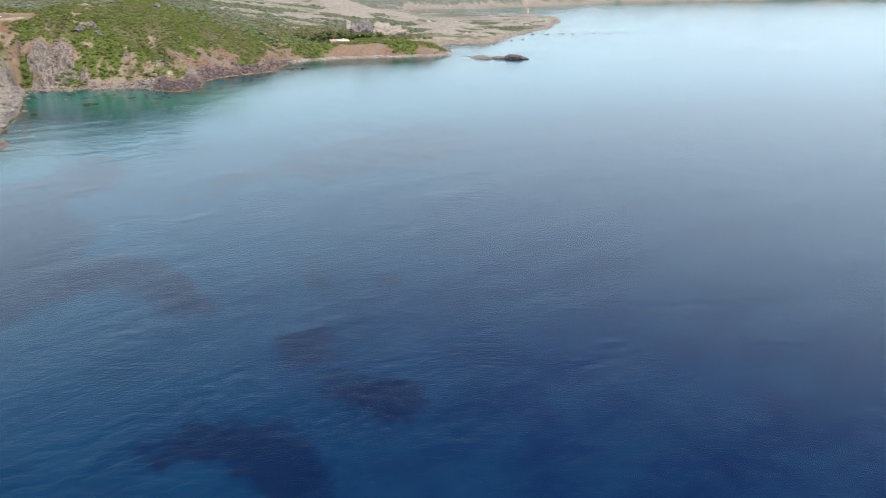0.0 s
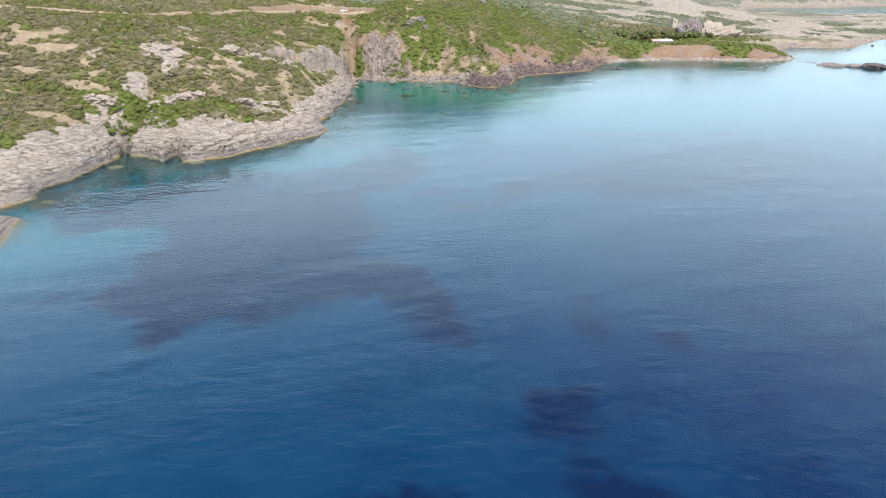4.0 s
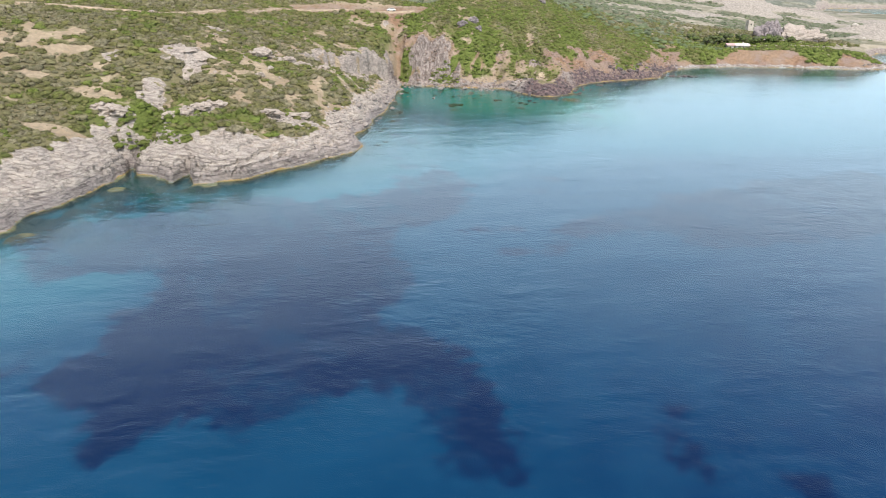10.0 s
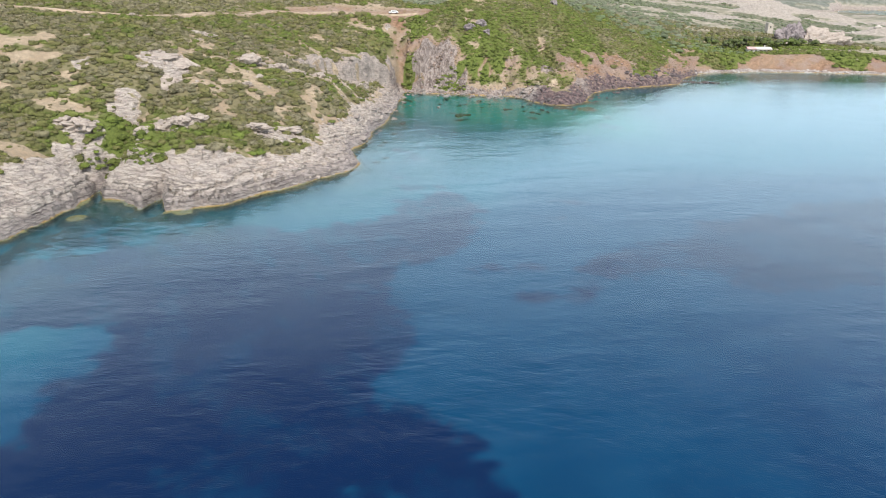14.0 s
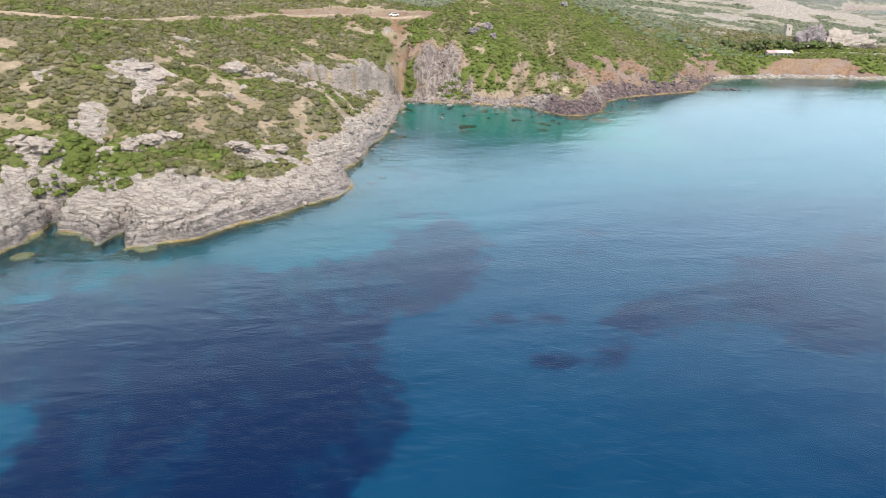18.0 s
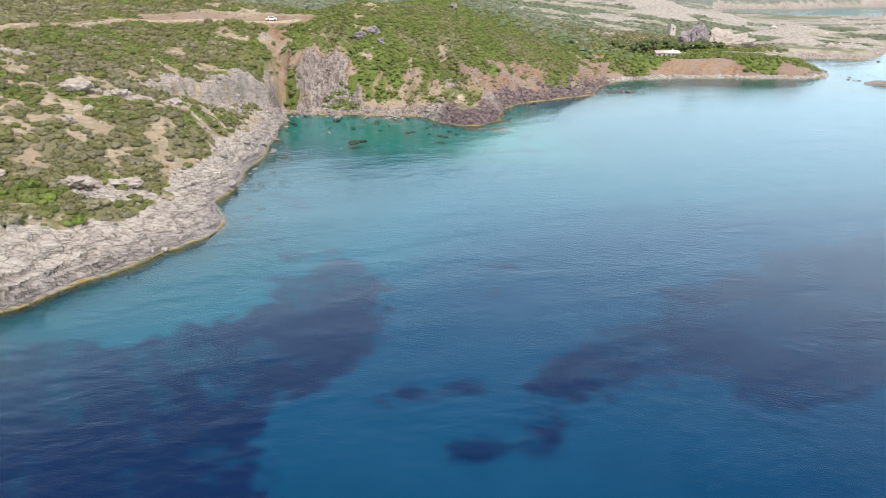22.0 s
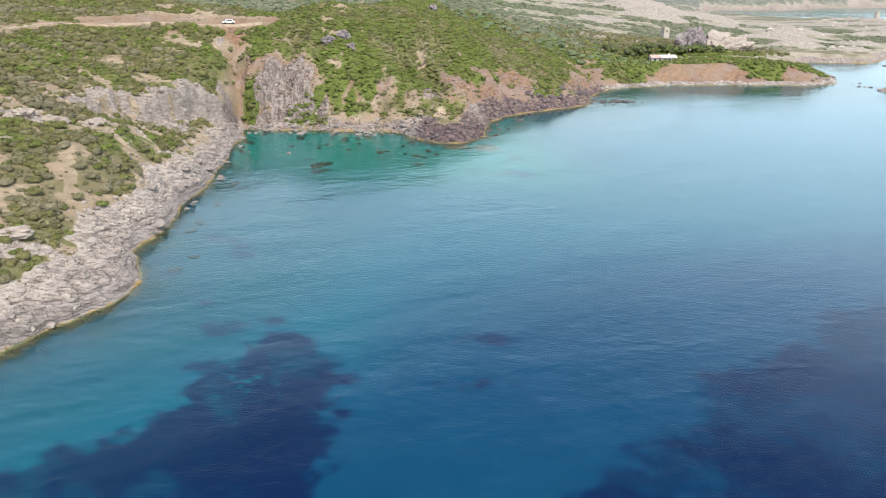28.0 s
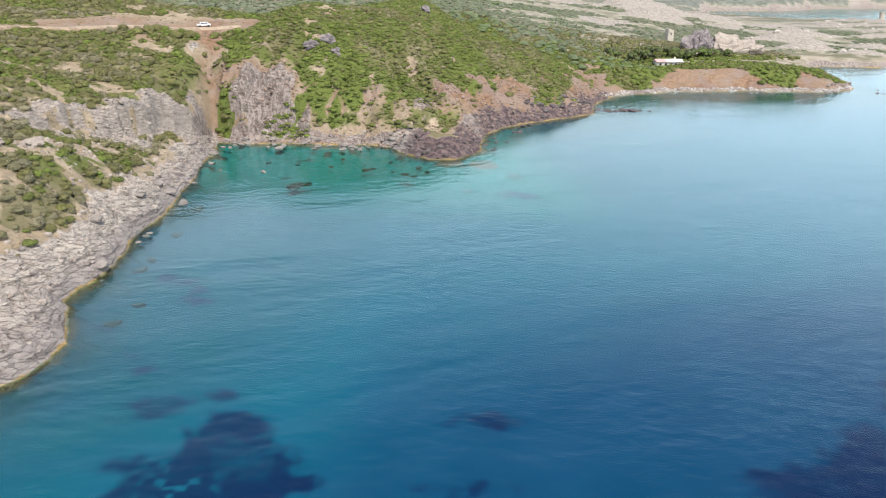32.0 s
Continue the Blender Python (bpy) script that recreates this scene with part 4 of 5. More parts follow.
def scatter(x0, x1, y0, y1, spacing, rng):
    """Jittered places on a grid of that spacing where the ground is overgrown."""
    px, py = np.meshgrid(np.arange(x0, x1, spacing), np.arange(y0, y1, spacing))
    px = px.ravel() + rng.uniform(-0.6, 0.6, px.size) * spacing
    py = py.ravel() + rng.uniform(-0.6, 0.6, py.size) * spacing
    keep = (sampled(COVER, px, py) > rng.uniform(0.25, 0.95, px.size)) & (sampled(D, px, py) > 4)
    return px[keep], py[keep]


rng = np.random.default_rng(7)
NEAR_T = [shrub_template(rng, 120, 8, 0.075) for _ in range(8)]
MID_T = [shrub_template(rng, 48, 7, 0.10) for _ in range(6)]
FAR_T = [shrub_template(rng, 8, 6, 0.15) for _ in range(6)]


def thicket(name, label, box, spacing, sizes, templates, flat=0.8, material=LEAVES):
    xs, ys = scatter(*box, spacing, rng)
    size = rng.uniform(*sizes, len(xs)) * rng.choice([0.7, 1.0, 1.0, 1.3], len(xs))
    tint = sampled(FRESH, xs, ys) + rng.normal(0, 0.28, len(xs))
    ob = planted(name, xs, ys, ground_z(xs, ys), size, tint, templates, rng, material, flat)
    return tagged(ob, label, "shrubs", kind="stuff")


# leaf tones paled and greyed, with the distance haze painted in
HAZED_LEAVES = leaf_material("far scrub greyed for haze", (0.20, 0.215, 0.145), (0.165, 0.195, 0.105), (0.16, 0.21, 0.085), (0.085, 0.105, 0.065))
thicket("slope_shrubs", "dense olive-green maquis shrubs covering the stony slope", (-150, -28, 150, 320), 1.5, (0.9, 2.6), NEAR_T, 0.7)
thicket("tall_shrubs", "tall rounded olive and grey-green bushes on the slope", (-150, -30, 205, 440), 4.6, (2.0, 3.4), NEAR_T, 0.8)
thicket("upper_shrubs", "olive-green maquis shrubs on the upper slope", (-150, -28, 320, 450), 1.5, (1.0, 2.6), MID_T, 0.65)
thicket("hill_shrubs", "bright green low shrubs on the rounded hill", (-28, 112, 355, 500), 1.2, (0.9, 2.4), MID_T, 0.55)
thicket("shore_shrubs", "green shrubs on the low ground round the house", (112, 250, 440, 560), 2.0, (1.8, 3.2), MID_T)
thicket("far_shrubs", "scrub on the distant land, greyed by painted haze", (-260, 140, 468, 1000), 4.2, (3.0, 5.5), FAR_T, 0.5, HAZED_LEAVES)
thicket("heath_shrubs", "olive heath scattered over the rocky plain", (140, 430, 565, 820), 4.5, (2.2, 4.5), FAR_T, 0.45, HAZED_LEAVES)
thicket("ridge_shrubs", "olive-green scrub on the ridge inland", (-260, -150, 320, 450), 2.6, (2.0, 3.6), FAR_T, 0.6)
thicket("west_shrubs", "olive-green scrub on the slope beyond", (-260, -150, 150, 320), 3.0, (2.4, 4.2), FAR_T)

# dry tufts on the bare soil between the shrubs
px, py = np.meshgrid(np.arange(-112, 235, 1.7), np.arange(206, 490, 1.7))
px, py = px.ravel() + rng.uniform(-1, 1, px.size), py.ravel() + rng.uniform(-1, 1, py.size)
keep = ((py < 450) | (px > 100)) & (sampled(COVER, px, py) < 0.75) & (sampled(D, px, py) > 7) & (sampled(ROCK, px, py) < rng.uniform(0.1, 0.9, px.size)) & (road_distance(px, py) > 2.6) & (fbm(px, py, 5, 171, 3) > rng.uniform(0.25, 0.7, px.size))
px, py = px[keep], py[keep]
TUFT_LEAVES = leaf_material("dry tufts", (0.24, 0.20, 0.12), (0.20, 0.17, 0.09), (0.17, 0.18, 0.06), (0.12, 0.095, 0.05))
tufts = planted("dry_tufts", px, py, ground_z(px, py) + 0.05, rng.uniform(0.3, 1.0, len(px)), rng.uniform(0, 1, len(px)), FAR_T, rng, TUFT_LEAVES, 0.6)
tagged(tufts, "dry brown-green tufts on the bare soil", "tufts", kind="stuff")


# ---- things ----
def part(name, bm, material, parent, label=""):
    """Links a bmesh as one mesh object under a thing or a part."""
    me = bpy.data.meshes.new(name)
    bm.normal_update()
    bm.to_mesh(me)
    bm.free()
    me.materials.append(material)
    ob = new(name, me)
    ob.parent = parent
    return tagged(ob, label)


def thing(name, label, category, m, group=""):
    ob = new(name)
    ob.matrix_world = m
    return tagged(ob, label, category, group)


def box(bm, x0, x1, y0, y1, z0, z1, bevel=0.0):
    made = bmesh.ops.create_cube(bm, size=1.0)["verts"]
    for v in made:
        v.co = Vector(((x0 + x1) / 2 + v.co.x * (x1 - x0), (y0 + y1) / 2 + v.co.y * (y1 - y0), (z0 + z1) / 2 + v.co.z * (z1 - z0)))
    if bevel:
        edges = list({e for v in made for e in v.link_edges})
        bmesh.ops.bevel(bm, geom=edges, offset=bevel, segments=2, affect="EDGES", profile=0.5)
    return bm


def tube(bm, x, y, z0, z1, r0, r1, sides=16):
    made = bmesh.ops.create_cone(bm, cap_ends=True, segments=sides, radius1=r0, radius2=r1, depth=z1 - z0)["verts"]
    bmesh.ops.translate(bm, verts=made, vec=(x, y, (z0 + z1) / 2))
    return bm


def stone_material(name, dark_tone, light_tone):
    m = Nodes(name)
    p = m.coords()
    coarse, fine = m.noise(p, 0.5, 5.0, 0.6), m.noise(p, 4.5, 6.0, 0.7)
    beds = m.noise(m.scaled(p, 0.4, 0.4, 3.0), 1.0, 5.0, 0.65)
    color = m.mix(m.span(beds, 0.35, 0.65), dark_tone, light_tone)
    color = m.mix(m.span(coarse, 0.35, 0.7), color, light_tone)
    color = m.mix(m.span(fine, 0.54, 0.68), color, m.mix(0.5, color, (0.07, 0.06, 0.055)))
    relief = m.math("ADD", m.math("MULTIPLY", coarse, 0.8), m.math("MULTIPLY", fine, 0.3))
    return m.surface(color, 0.93, m.bump(relief, 0.8, 0.5), 0.2)


PALE_STONE = stone_material("pale weathered stone", (0.24, 0.20, 0.172), (0.43, 0.37, 0.315))
GREY_STONE = stone_material("grey shore stone", (0.13, 0.112, 0.102), (0.32, 0.28, 0.25))
WHITE_STONE = stone_material("bleached cobbles", (0.36, 0.325, 0.305), (0.60, 0.56, 0.52))
CRAG_STONE = stone_material("grey-violet crag", (0.075, 0.062, 0.066), (0.30, 0.26, 0.255))
# dark teal tones with the water's tint put into them
SUNKEN_STONE = stone_material("weed-covered sunken stone", (0.006, 0.020, 0.022), (0.020, 0.045, 0.042))
DARK_STONE = stone_material("dark volcanic stone", (0.045, 0.038, 0.042), (0.17, 0.14, 0.135))


def stone_mesh(name, material, seed, cuts=11, level=2, flat=0.75, rough=0.10):
    """A broken, worn block: a ball cut by planes and roughened, about one metre wide."""
    r = random.Random(seed)
    bm = bmesh.new()
    bmesh.ops.create_icosphere(bm, subdivisions=level, radius=0.6)
    planes = []
    for _ in range(cuts):
        n = Vector((r.gauss(0, 1), r.gauss(0, 1), r.gauss(0, 0.8))).normalized()
        planes.append((n, r.uniform(0.30, 0.46)))
    for v in bm.verts:
        for n, h in planes:
            over = v.co.dot(n) - h
            if over > 0:
                v.co -= n * over * 0.92
        v.co += v.co.normalized() * rough * noise.fractal(v.co * 3.1 + Vector((seed, 0, 0)), 0.8, 2.0, 3)
        v.co.z *= flat
    me = bpy.data.meshes.new(name)
    bm.to_mesh(me)
    bm.free()
    me.materials.append(material)
    return me


def height_at(x, y):
    return float(ground_z(np.array([x], float), np.array([y], float))[0])


def place_stone(name, mesh, x, y, size, label, group="", sink=0.25, turn=0.0, z=None, category="boulder", tilt=0.0):
    ob = new(name, mesh)
    sx, sy, sz = size
    base = height_at(x, y) if z is None else z
    ob.matrix_world = pose(x, y, base + sz * (0.40 - sink), tilt, 0, turn) @ Matrix.Diagonal((sx, sy, sz, 1))
    return tagged(ob, label, category, group)


r3 = random.Random(33)
GREY_BLOCKS = [stone_mesh("boulder", GREY_STONE, 100 + k) for k in range(7)]
PALE_BLOCKS = [stone_mesh("boulder", PALE_STONE, 200 + k) for k in range(7)]
DARK_BLOCKS = [stone_mesh("dark_boulder", DARK_STONE, 300 + k) for k in range(6)]

SUNKEN_BLOCKS = [stone_mesh("submerged_rock", SUNKEN_STONE, 320 + k) for k in range(5)]

# the large boulder and slabs on the slope
place_stone("boulder", stone_mesh("boulder", PALE_STONE, 61, 9, 4, 0.8, 0.16), -71, 281, (7.0, 5.6, 5.2), "large pale rounded boulder among olive shrubs", sink=0.2, turn=20)
for x, y, sx, sy, seed, lab in [(-91, 262.5, 13, 8, 62, "broad flat pale rock slab flush with the slope"), (-84, 264, 7, 6, 64, "broad flat pale rock slab flush with the slope"), (-86, 253.5, 8, 6, 63, "cracked pale rock slab below a larger one"), (-92, 254, 5, 4, 65, "cracked pale rock slab below a larger one")]:
    up = Vector((height_at(x - 3, y) - height_at(x + 3, y), height_at(x, y - 3) - height_at(x, y + 3), 6)).normalized()
    ob = new("rock_slab", stone_mesh("rock_slab", PALE_STONE, seed, 14, 4, 0.35, 0.16))
    ob.matrix_world = pose(x, y, height_at(x, y) - 0.1) @ up.to_track_quat("Z", "Y").to_matrix().to_4x4() @ Matrix.Diagonal((sx, sy, 3.0, 1))
    tagged(ob, lab, "rock", "slabs on the slope")
for k, (x, y, w, h, t) in enumerate([(-95, 223.5, 8, 4.5, 30), (-99, 224, 5, 3.6, 80), (-73, 231, 6, 4.5, 10), (-70, 235, 5, 3.6, 60), (-77, 230, 5, 3.6, 0), (-80, 225, 4, 3.2, 45),
                                     (-57, 238, 7, 3.2, 10), (-50, 243, 8, 3.2, 25), (-63, 286, 5, 3.4, 30), (-58, 289, 6, 3.6, 0), (-52, 292, 5, 3.5, 70), (-66, 262, 4, 2.6, 0), (-115, 300, 4, 2.5, 0)]):
    place_stone("rock_outcrop", stone_mesh("rock_outcrop", PALE_STONE, 70 + k, 22, 4, 0.8, 0.27), x, y, (w, w * 0.8, h), "pale fractured rock outcrop among the shrubs", "outcrops on the near slope", 0.38, t, category="rock")

# boulders along the water
STRETCHES = [((-36, 257), (-33, 300), 24, GREY_BLOCKS, "pale grey boulder on the rocky shore"), ((-32, 300), (-33, 364), 42, GREY_BLOCKS, "weathered grey boulder at the water's edge"),
             ((-32, 365), (18, 356), 46, GREY_BLOCKS, "grey boulder on the pebble beach"), ((42, 352), (66, 390), 24, DARK_BLOCKS, "dark purple-brown boulder at the water"),
             ((66, 390), (98, 424), 34, DARK_BLOCKS, "dark purple-brown boulder at the water"), ((214, 448), (238, 474), 30, GREY_BLOCKS, "grey boulder at the tip of the point")]
for (ax, ay), (bx, by), count, blocks, label in STRETCHES:
    for _ in range(count):
        t = r3.random()
        side = r3.gauss(0.5, 2.2)
        nx, ny = -(by - ay), bx - ax
        n = math.hypot(nx, ny)
        x, y = ax + (bx - ax) * t + nx / n * side, ay + (by - ay) * t + ny / n * side
        s = r3.uniform(0.7, 2.0) * r3.choice([0.7, 1, 1, 1.4])
        z = max(height_at(x, y), -0.25)
        place_stone(blocks[0].name.split(".")[0], r3.choice(blocks), x, y, (s * r3.uniform(0.9, 1.5), s, s * r3.uniform(0.45, 0.8)), label, "boulders along the shore", 0.24, r3.uniform(0, 360), z)

# dark rocks under water in the cove and off the beach
for x, y, s in [(-7, 321, 3.6), (-4.5, 322.5, 2.4), (1, 340, 1.2), (10, 335, 2.0), (12, 336.5, 1.2), (20, 330, 1.7), (22, 328, 1.5), (17, 333, 1.1), (-8, 343, 1.1), (24, 336, 1.8), (17, 344, 1.2), (4, 348, 1.2), (-16, 346, 1.2), (26, 332, 1.3)]:
    place_stone("submerged_rock", r3.choice(SUNKEN_BLOCKS), x, y, (s * 1.3, s, s * 0.5), "dark weed-covered rock under shallow water", "rocks under the cove's water", 0.15, r3.uniform(0, 360), max(height_at(x, y), -1.4) - 0.1, "rock")
place_stone("tide_rock", GREY_BLOCKS[2], -15.5, 331, (1.6, 1.1, 1.0), "small dark rock just breaking the water", turn=30, z=-0.2, category="rock")
for x, y, s in [(-27.5, 290, 2.2), (-26.4, 305, 2.6), (-28.5, 276, 1.8), (-29, 271, 2.2), (-27.5, 251, 2.0), (-26, 258, 1.7)]:
    place_stone("submerged_rock", r3.choice(SUNKEN_BLOCKS), x, y, (s * 1.3, s, s * 0.6), "dark weed-stained rock lying under clear water", "awash rocks off the ledges", 0.2, r3.uniform(0, 360), None, "rock")

# reef off the dark shore
for x, y, s in [(100, 410, 3.0), (103, 409, 2.6), (106, 410, 3.4), (109, 409, 2.8), (112, 409.5, 2.2), (115.5, 407.7, 1.8), (97, 413, 2.4), (110.5, 412, 1.8), (119, 409, 1.2), (94, 408, 2.2)]:
    place_stone("reef_rock", r3.choice(DARK_BLOCKS), x, y, (s * 1.5, s, s * 0.45), "low black reef rock breaking the calm water", "reef rocks", 0.25, r3.uniform(0, 360), -0.2, "rock")
for x, y, s in [(231.3, 442.6, 1.6), (232.7, 440.8, 1.2), (234.5, 438.9, 1.5), (235.7, 440.5, 1.0), (238, 452, 1.3), (336, 552, 3), (352, 560, 2.5), (300, 520, 2.2)]:
    place_stone("reef_rock", r3.choice(DARK_BLOCKS), x, y, (s * 1.4, s, s * 0.5), "low black reef rock breaking the calm water", "reef rocks", 0.25, r3.uniform(0, 360), -0.1, "rock")

# dark islet off the point
islet = thing("rock_islet", "low dark rock islet standing in calm water", "islet", pose(246, 419, 0))
for name, seed, x, y, sx, sy, sz, mat in [("ledge", 401, -9, 6, 17, 9, 3.0, GREY_STONE), ("ledge", 402, 1, 0, 13, 9, 3.0, GREY_STONE), ("crag", 403, 9, -6, 12, 9, 5.4, DARK_STONE), ("crag", 404, 14, -9, 9, 6, 2.8, DARK_STONE)]:
    ob = new(name, stone_mesh(name, mat, seed, 9, 4, 0.7))
    ob.parent = islet
    ob.matrix_basis = pose(x, y, sz * 0.12, 0, 0, -40) @ Matrix.Diagonal((sx, sy, sz, 1))

# dark crags on the hill and the rock castle behind the house
for x, y, w, h, lab in [(-0.5, 398, 5.5, 5.5, "dark craggy rock outcrop on the green hillside"), (-6, 395, 5, 3.5, "dark craggy rock outcrop on the green hillside"), (35, 441, 4.5, 4.0, "small dark crag on the hill's top"), (1.5, 393, 4, 3.5, "dark craggy rock outcrop on the green hillside")]:
    place_stone("crag", stone_mesh("crag", CRAG_STONE, int(500 + x * 3), 16, 4, 0.9, 0.28), x, y, (w, w * 0.8, h), lab, "crags on the hill", 0.34, x * 7, category="rock")
castle = thing("rock_hill", "tall grey crag with a pale scree side behind the house", "crag", pose(192, 534, 0))
for name, seed, x, y, sx, sy, sz, mat in [("crag", 601, -3, 0, 18, 12, 21, CRAG_STONE), ("crag", 605, 1, -2, 11, 9, 19, CRAG_STONE), ("crag", 602, 6, 3, 15, 12, 18, CRAG_STONE), ("scree", 603, 15, 0, 26, 16, 17, PALE_STONE), ("scree", 606, 22, -2, 14, 10, 13, PALE_STONE), ("scree", 604, 28, 1, 20, 14, 12, PALE_STONE)]:
    ob = new(name, stone_mesh(name, mat, seed, 15, 4, 1.0, 0.24))
    ob.parent = castle
    ob.matrix_basis = pose(x, y, 9, 0, 0, seed * 37 % 30) @ Matrix.Diagonal((sx, sy, sz, 1))

for k in range(9):
    place_stone("spit_rock", GREY_BLOCKS[k % 7], 366 + 15 * k + r3.uniform(-5, 5), 615 - 1.2 * k + r3.uniform(-4, 4), (r3.uniform(5, 17), r3.uniform(3, 6), r3.uniform(0.8, 1.6)), "low flat rock of a far spit", "rocks of the far spit", 0.25, 5 * k, -0.1, "rock")

# ---- dirt road with a parked car ----
bm = bmesh.new()
track = []
for (ax, ay), (bx, by) in zip(ROAD, ROAD[1:]):
    n = max(1, round(math.hypot(bx - ax, by - ay) / 3.0))
    track += [(ax + (bx - ax) * k / n, ay + (by - ay) * k / n) for k in range(n)]
left, right = [], []
for k, (x, y) in enumerate(track):
    ax, ay = track[max(k - 2, 0)]
    bx, by = track[min(k + 2, len(track) - 1)]
    n = math.hypot(bx - ax, by - ay)
    ox, oy = -(by - ay) / n * 1.4, (bx - ax) / n * 1.4
    z = sum(height_at(x + q * ox, y + q * oy) for q in (-1, 0, 1)) / 3 + 0.35
    left.append([bm.verts.new((x + ox, y + oy, z)), bm.verts.new((x + 1.3 * ox, y + 1.3 * oy, z - 3))])
    right.append([bm.verts.new((x - ox, y - oy, z)), bm.verts.new((x - 1.3 * ox, y - 1.3 * oy, z - 3))])
for k in range(len(track) - 1):
    bm.faces.new((right[k][0], right[k + 1][0], left[k + 1][0], left[k][0]))
    bm.faces.new((left[k][0], left[k + 1][0], left[k + 1][1], left[k][1]))
    bm.faces.new((right[k][1], right[k + 1][1], right[k + 1][0], right[k][0]))
tagged(part("road", bm, plain("pale dirt track", (0.42, 0.33, 0.24), 0.95, 0.25, 0.6), None), "pale dirt track cut along the slope", "road", kind="structure")

CAR_PAINT, TYRE, DARK_GLASS = plain("white car paint", (0.8, 0.8, 0.78), 0.3, 0.03), plain("black rubber", (0.02, 0.02, 0.02), 0.8), plain("dark window glass", (0.02, 0.025, 0.03), 0.1, 0.05)
cz = height_at(-42.5, 412.6) + 0.4
car = thing("car", "white car parked on the dirt track", "car", pose(-42.5, 412.6, cz, 0, 0, 22))
part("body", box(box(bmesh.new(), -2.2, 2.2, -0.85, 0.85, 0.35, 0.95, 0.12), -1.3, 1.5, -0.75, 0.75, 0.9, 1.5, 0.18), CAR_PAINT, car)
for sx in (-1.4, 1.4):
    for sy in (-0.8, 0.8):
        bm = bmesh.new()
        tube(bm, 0, 0, -0.1, 0.1, 0.33, 0.33)
        bmesh.ops.rotate(bm, verts=bm.verts, matrix=Matrix.Rotation(radians(90), 3, "X"))
        bmesh.ops.translate(bm, verts=bm.verts, vec=(sx, sy, 0.33))
        part("wheel", bm, TYRE, car)
part("side_window", box(bmesh.new(), -1.0, 1.2, -0.78, -0.74, 1.0, 1.38), DARK_GLASS, car)
part("windscreen", box(bmesh.new(), -1.32, -1.26, -0.6, 0.6, 1.0, 1.36), DARK_GLASS, car)

# ---- house on the low shore ----
WHITEWASH, TILE, WOODEN = plain("whitewashed wall", (0.70, 0.67, 0.62), 0.9, 0.1), plain("faded pink roof", (0.55, 0.36, 0.34), 0.85, 0.25, 0.8), plain("grey weathered wood", (0.20, 0.16, 0.12), 0.85)
PALE_ROOF = plain("bleached white roof sheet", (0.62, 0.55, 0.53), 0.8, 0.15, 0.7)
hz = max(height_at(155, 500), height_at(168, 500), height_at(161, 506), height_at(161, 497)) - 1.2
house = thing("house", "long low white house with a faded pink and white roof", "house", pose(161, 502, hz, 0, 0, -4))
part("wall", box(bmesh.new(), -6.4, 6.4, -3, 3, -1.5, 2.6), WHITEWASH, house)
for name, x0, x1, mat, lab in (("roof", -6.9, -1.6, TILE, "faded pink roof half"), ("roof", -1.6, 6.9, PALE_ROOF, "bleached white roof half")):
    bm = bmesh.new()
    pts = [(-3.6, 2.55), (0.4, 3.6), (3.6, 2.75), (3.6, 2.60), (0.4, 3.42), (-3.6, 2.40)]
    ends = [[bm.verts.new((x, y, z)) for y, z in pts] for x in (x0, x1)]
    for k in range(6):
        bm.faces.new((ends[0][k], ends[0][(k + 1) % 6], ends[1][(k + 1) % 6], ends[1][k]))
    bm.faces.new(ends[0])
    bm.faces.new(ends[1][::-1])
    bmesh.ops.recalc_face_normals(bm, faces=bm.faces)
    roof = part(name, bm, mat, house, lab)
part("chimney", box(bmesh.new(), 3.2, 3.9, 0.6, 1.3, 2.8, 4.3, 0.04), WHITEWASH, house)
for x in (-4.6, -2.0, 3.0, 5.0):
    w = part("window", box(bmesh.new(), x - 0.5, x + 0.5, -3.04, -2.96, 0.9, 1.9), WOODEN, house)
    part("pane", box(bmesh.new(), x - 0.42, x + 0.42, -3.06, -3.04, 0.98, 1.82), DARK_GLASS, w)
    part("sill", box(bmesh.new(), x - 0.6, x + 0.6, -3.14, -2.98, 0.80, 0.88), WHITEWASH, w)
door = part("door", box(bmesh.new(), 0.2, 1.2, -3.05, -2.97, -0.1, 2.0), WOODEN, house)
part("door_handle", box(bmesh.new(), 1.05, 1.12, -3.12, -3.05, 0.95, 1.05), TYRE, door)
terrace = thing("terrace_wall", "low pale retaining wall below the house terrace", "wall", pose(163, 497, hz, 0, 0, -4))
part("wall", box(bmesh.new(), -9, 11, -0.3, 0.3, -2.2, 0.5, 0.05), PALE_STONE, terrace)
for x, y, w in [(183, 520, 2.6), (196, 523, 3.2), (206, 518, 2.2)]:
    place_stone("boulder", r3.choice(PALE_BLOCKS), x, y, (w * 1.2, w, w), "pale boulder among the bushes near the house", "boulders by the house", 0.15, x)

# ---- towers ----
TOWER_STONE = stone_material("sandy tower stone", (0.36, 0.32, 0.26), (0.52, 0.47, 0.40))
tz = height_at(194, 581)
tower = thing("watchtower", "ruined square tower of pale sandy stone", "tower", pose(194, 581, tz, 0, 0, 12))
bm = bmesh.new()
box(bm, -2.1, 2.1, -2.1, 2.1, -3, 6.2, 0.08)
for v in bm.verts:
    if v.co.z > 0:
        v.co.x *= 0.9
        v.co.y *= 0.9
part("wall", bm, TOWER_STONE, tower)
part("broken_top", box(box(bmesh.new(), -1.9, -0.3, -1.9, 1.9, 6.1, 6.9, 0.06), 0.5, 1.8, 0.2, 1.8, 6.1, 6.6, 0.06), TOWER_STONE, tower)
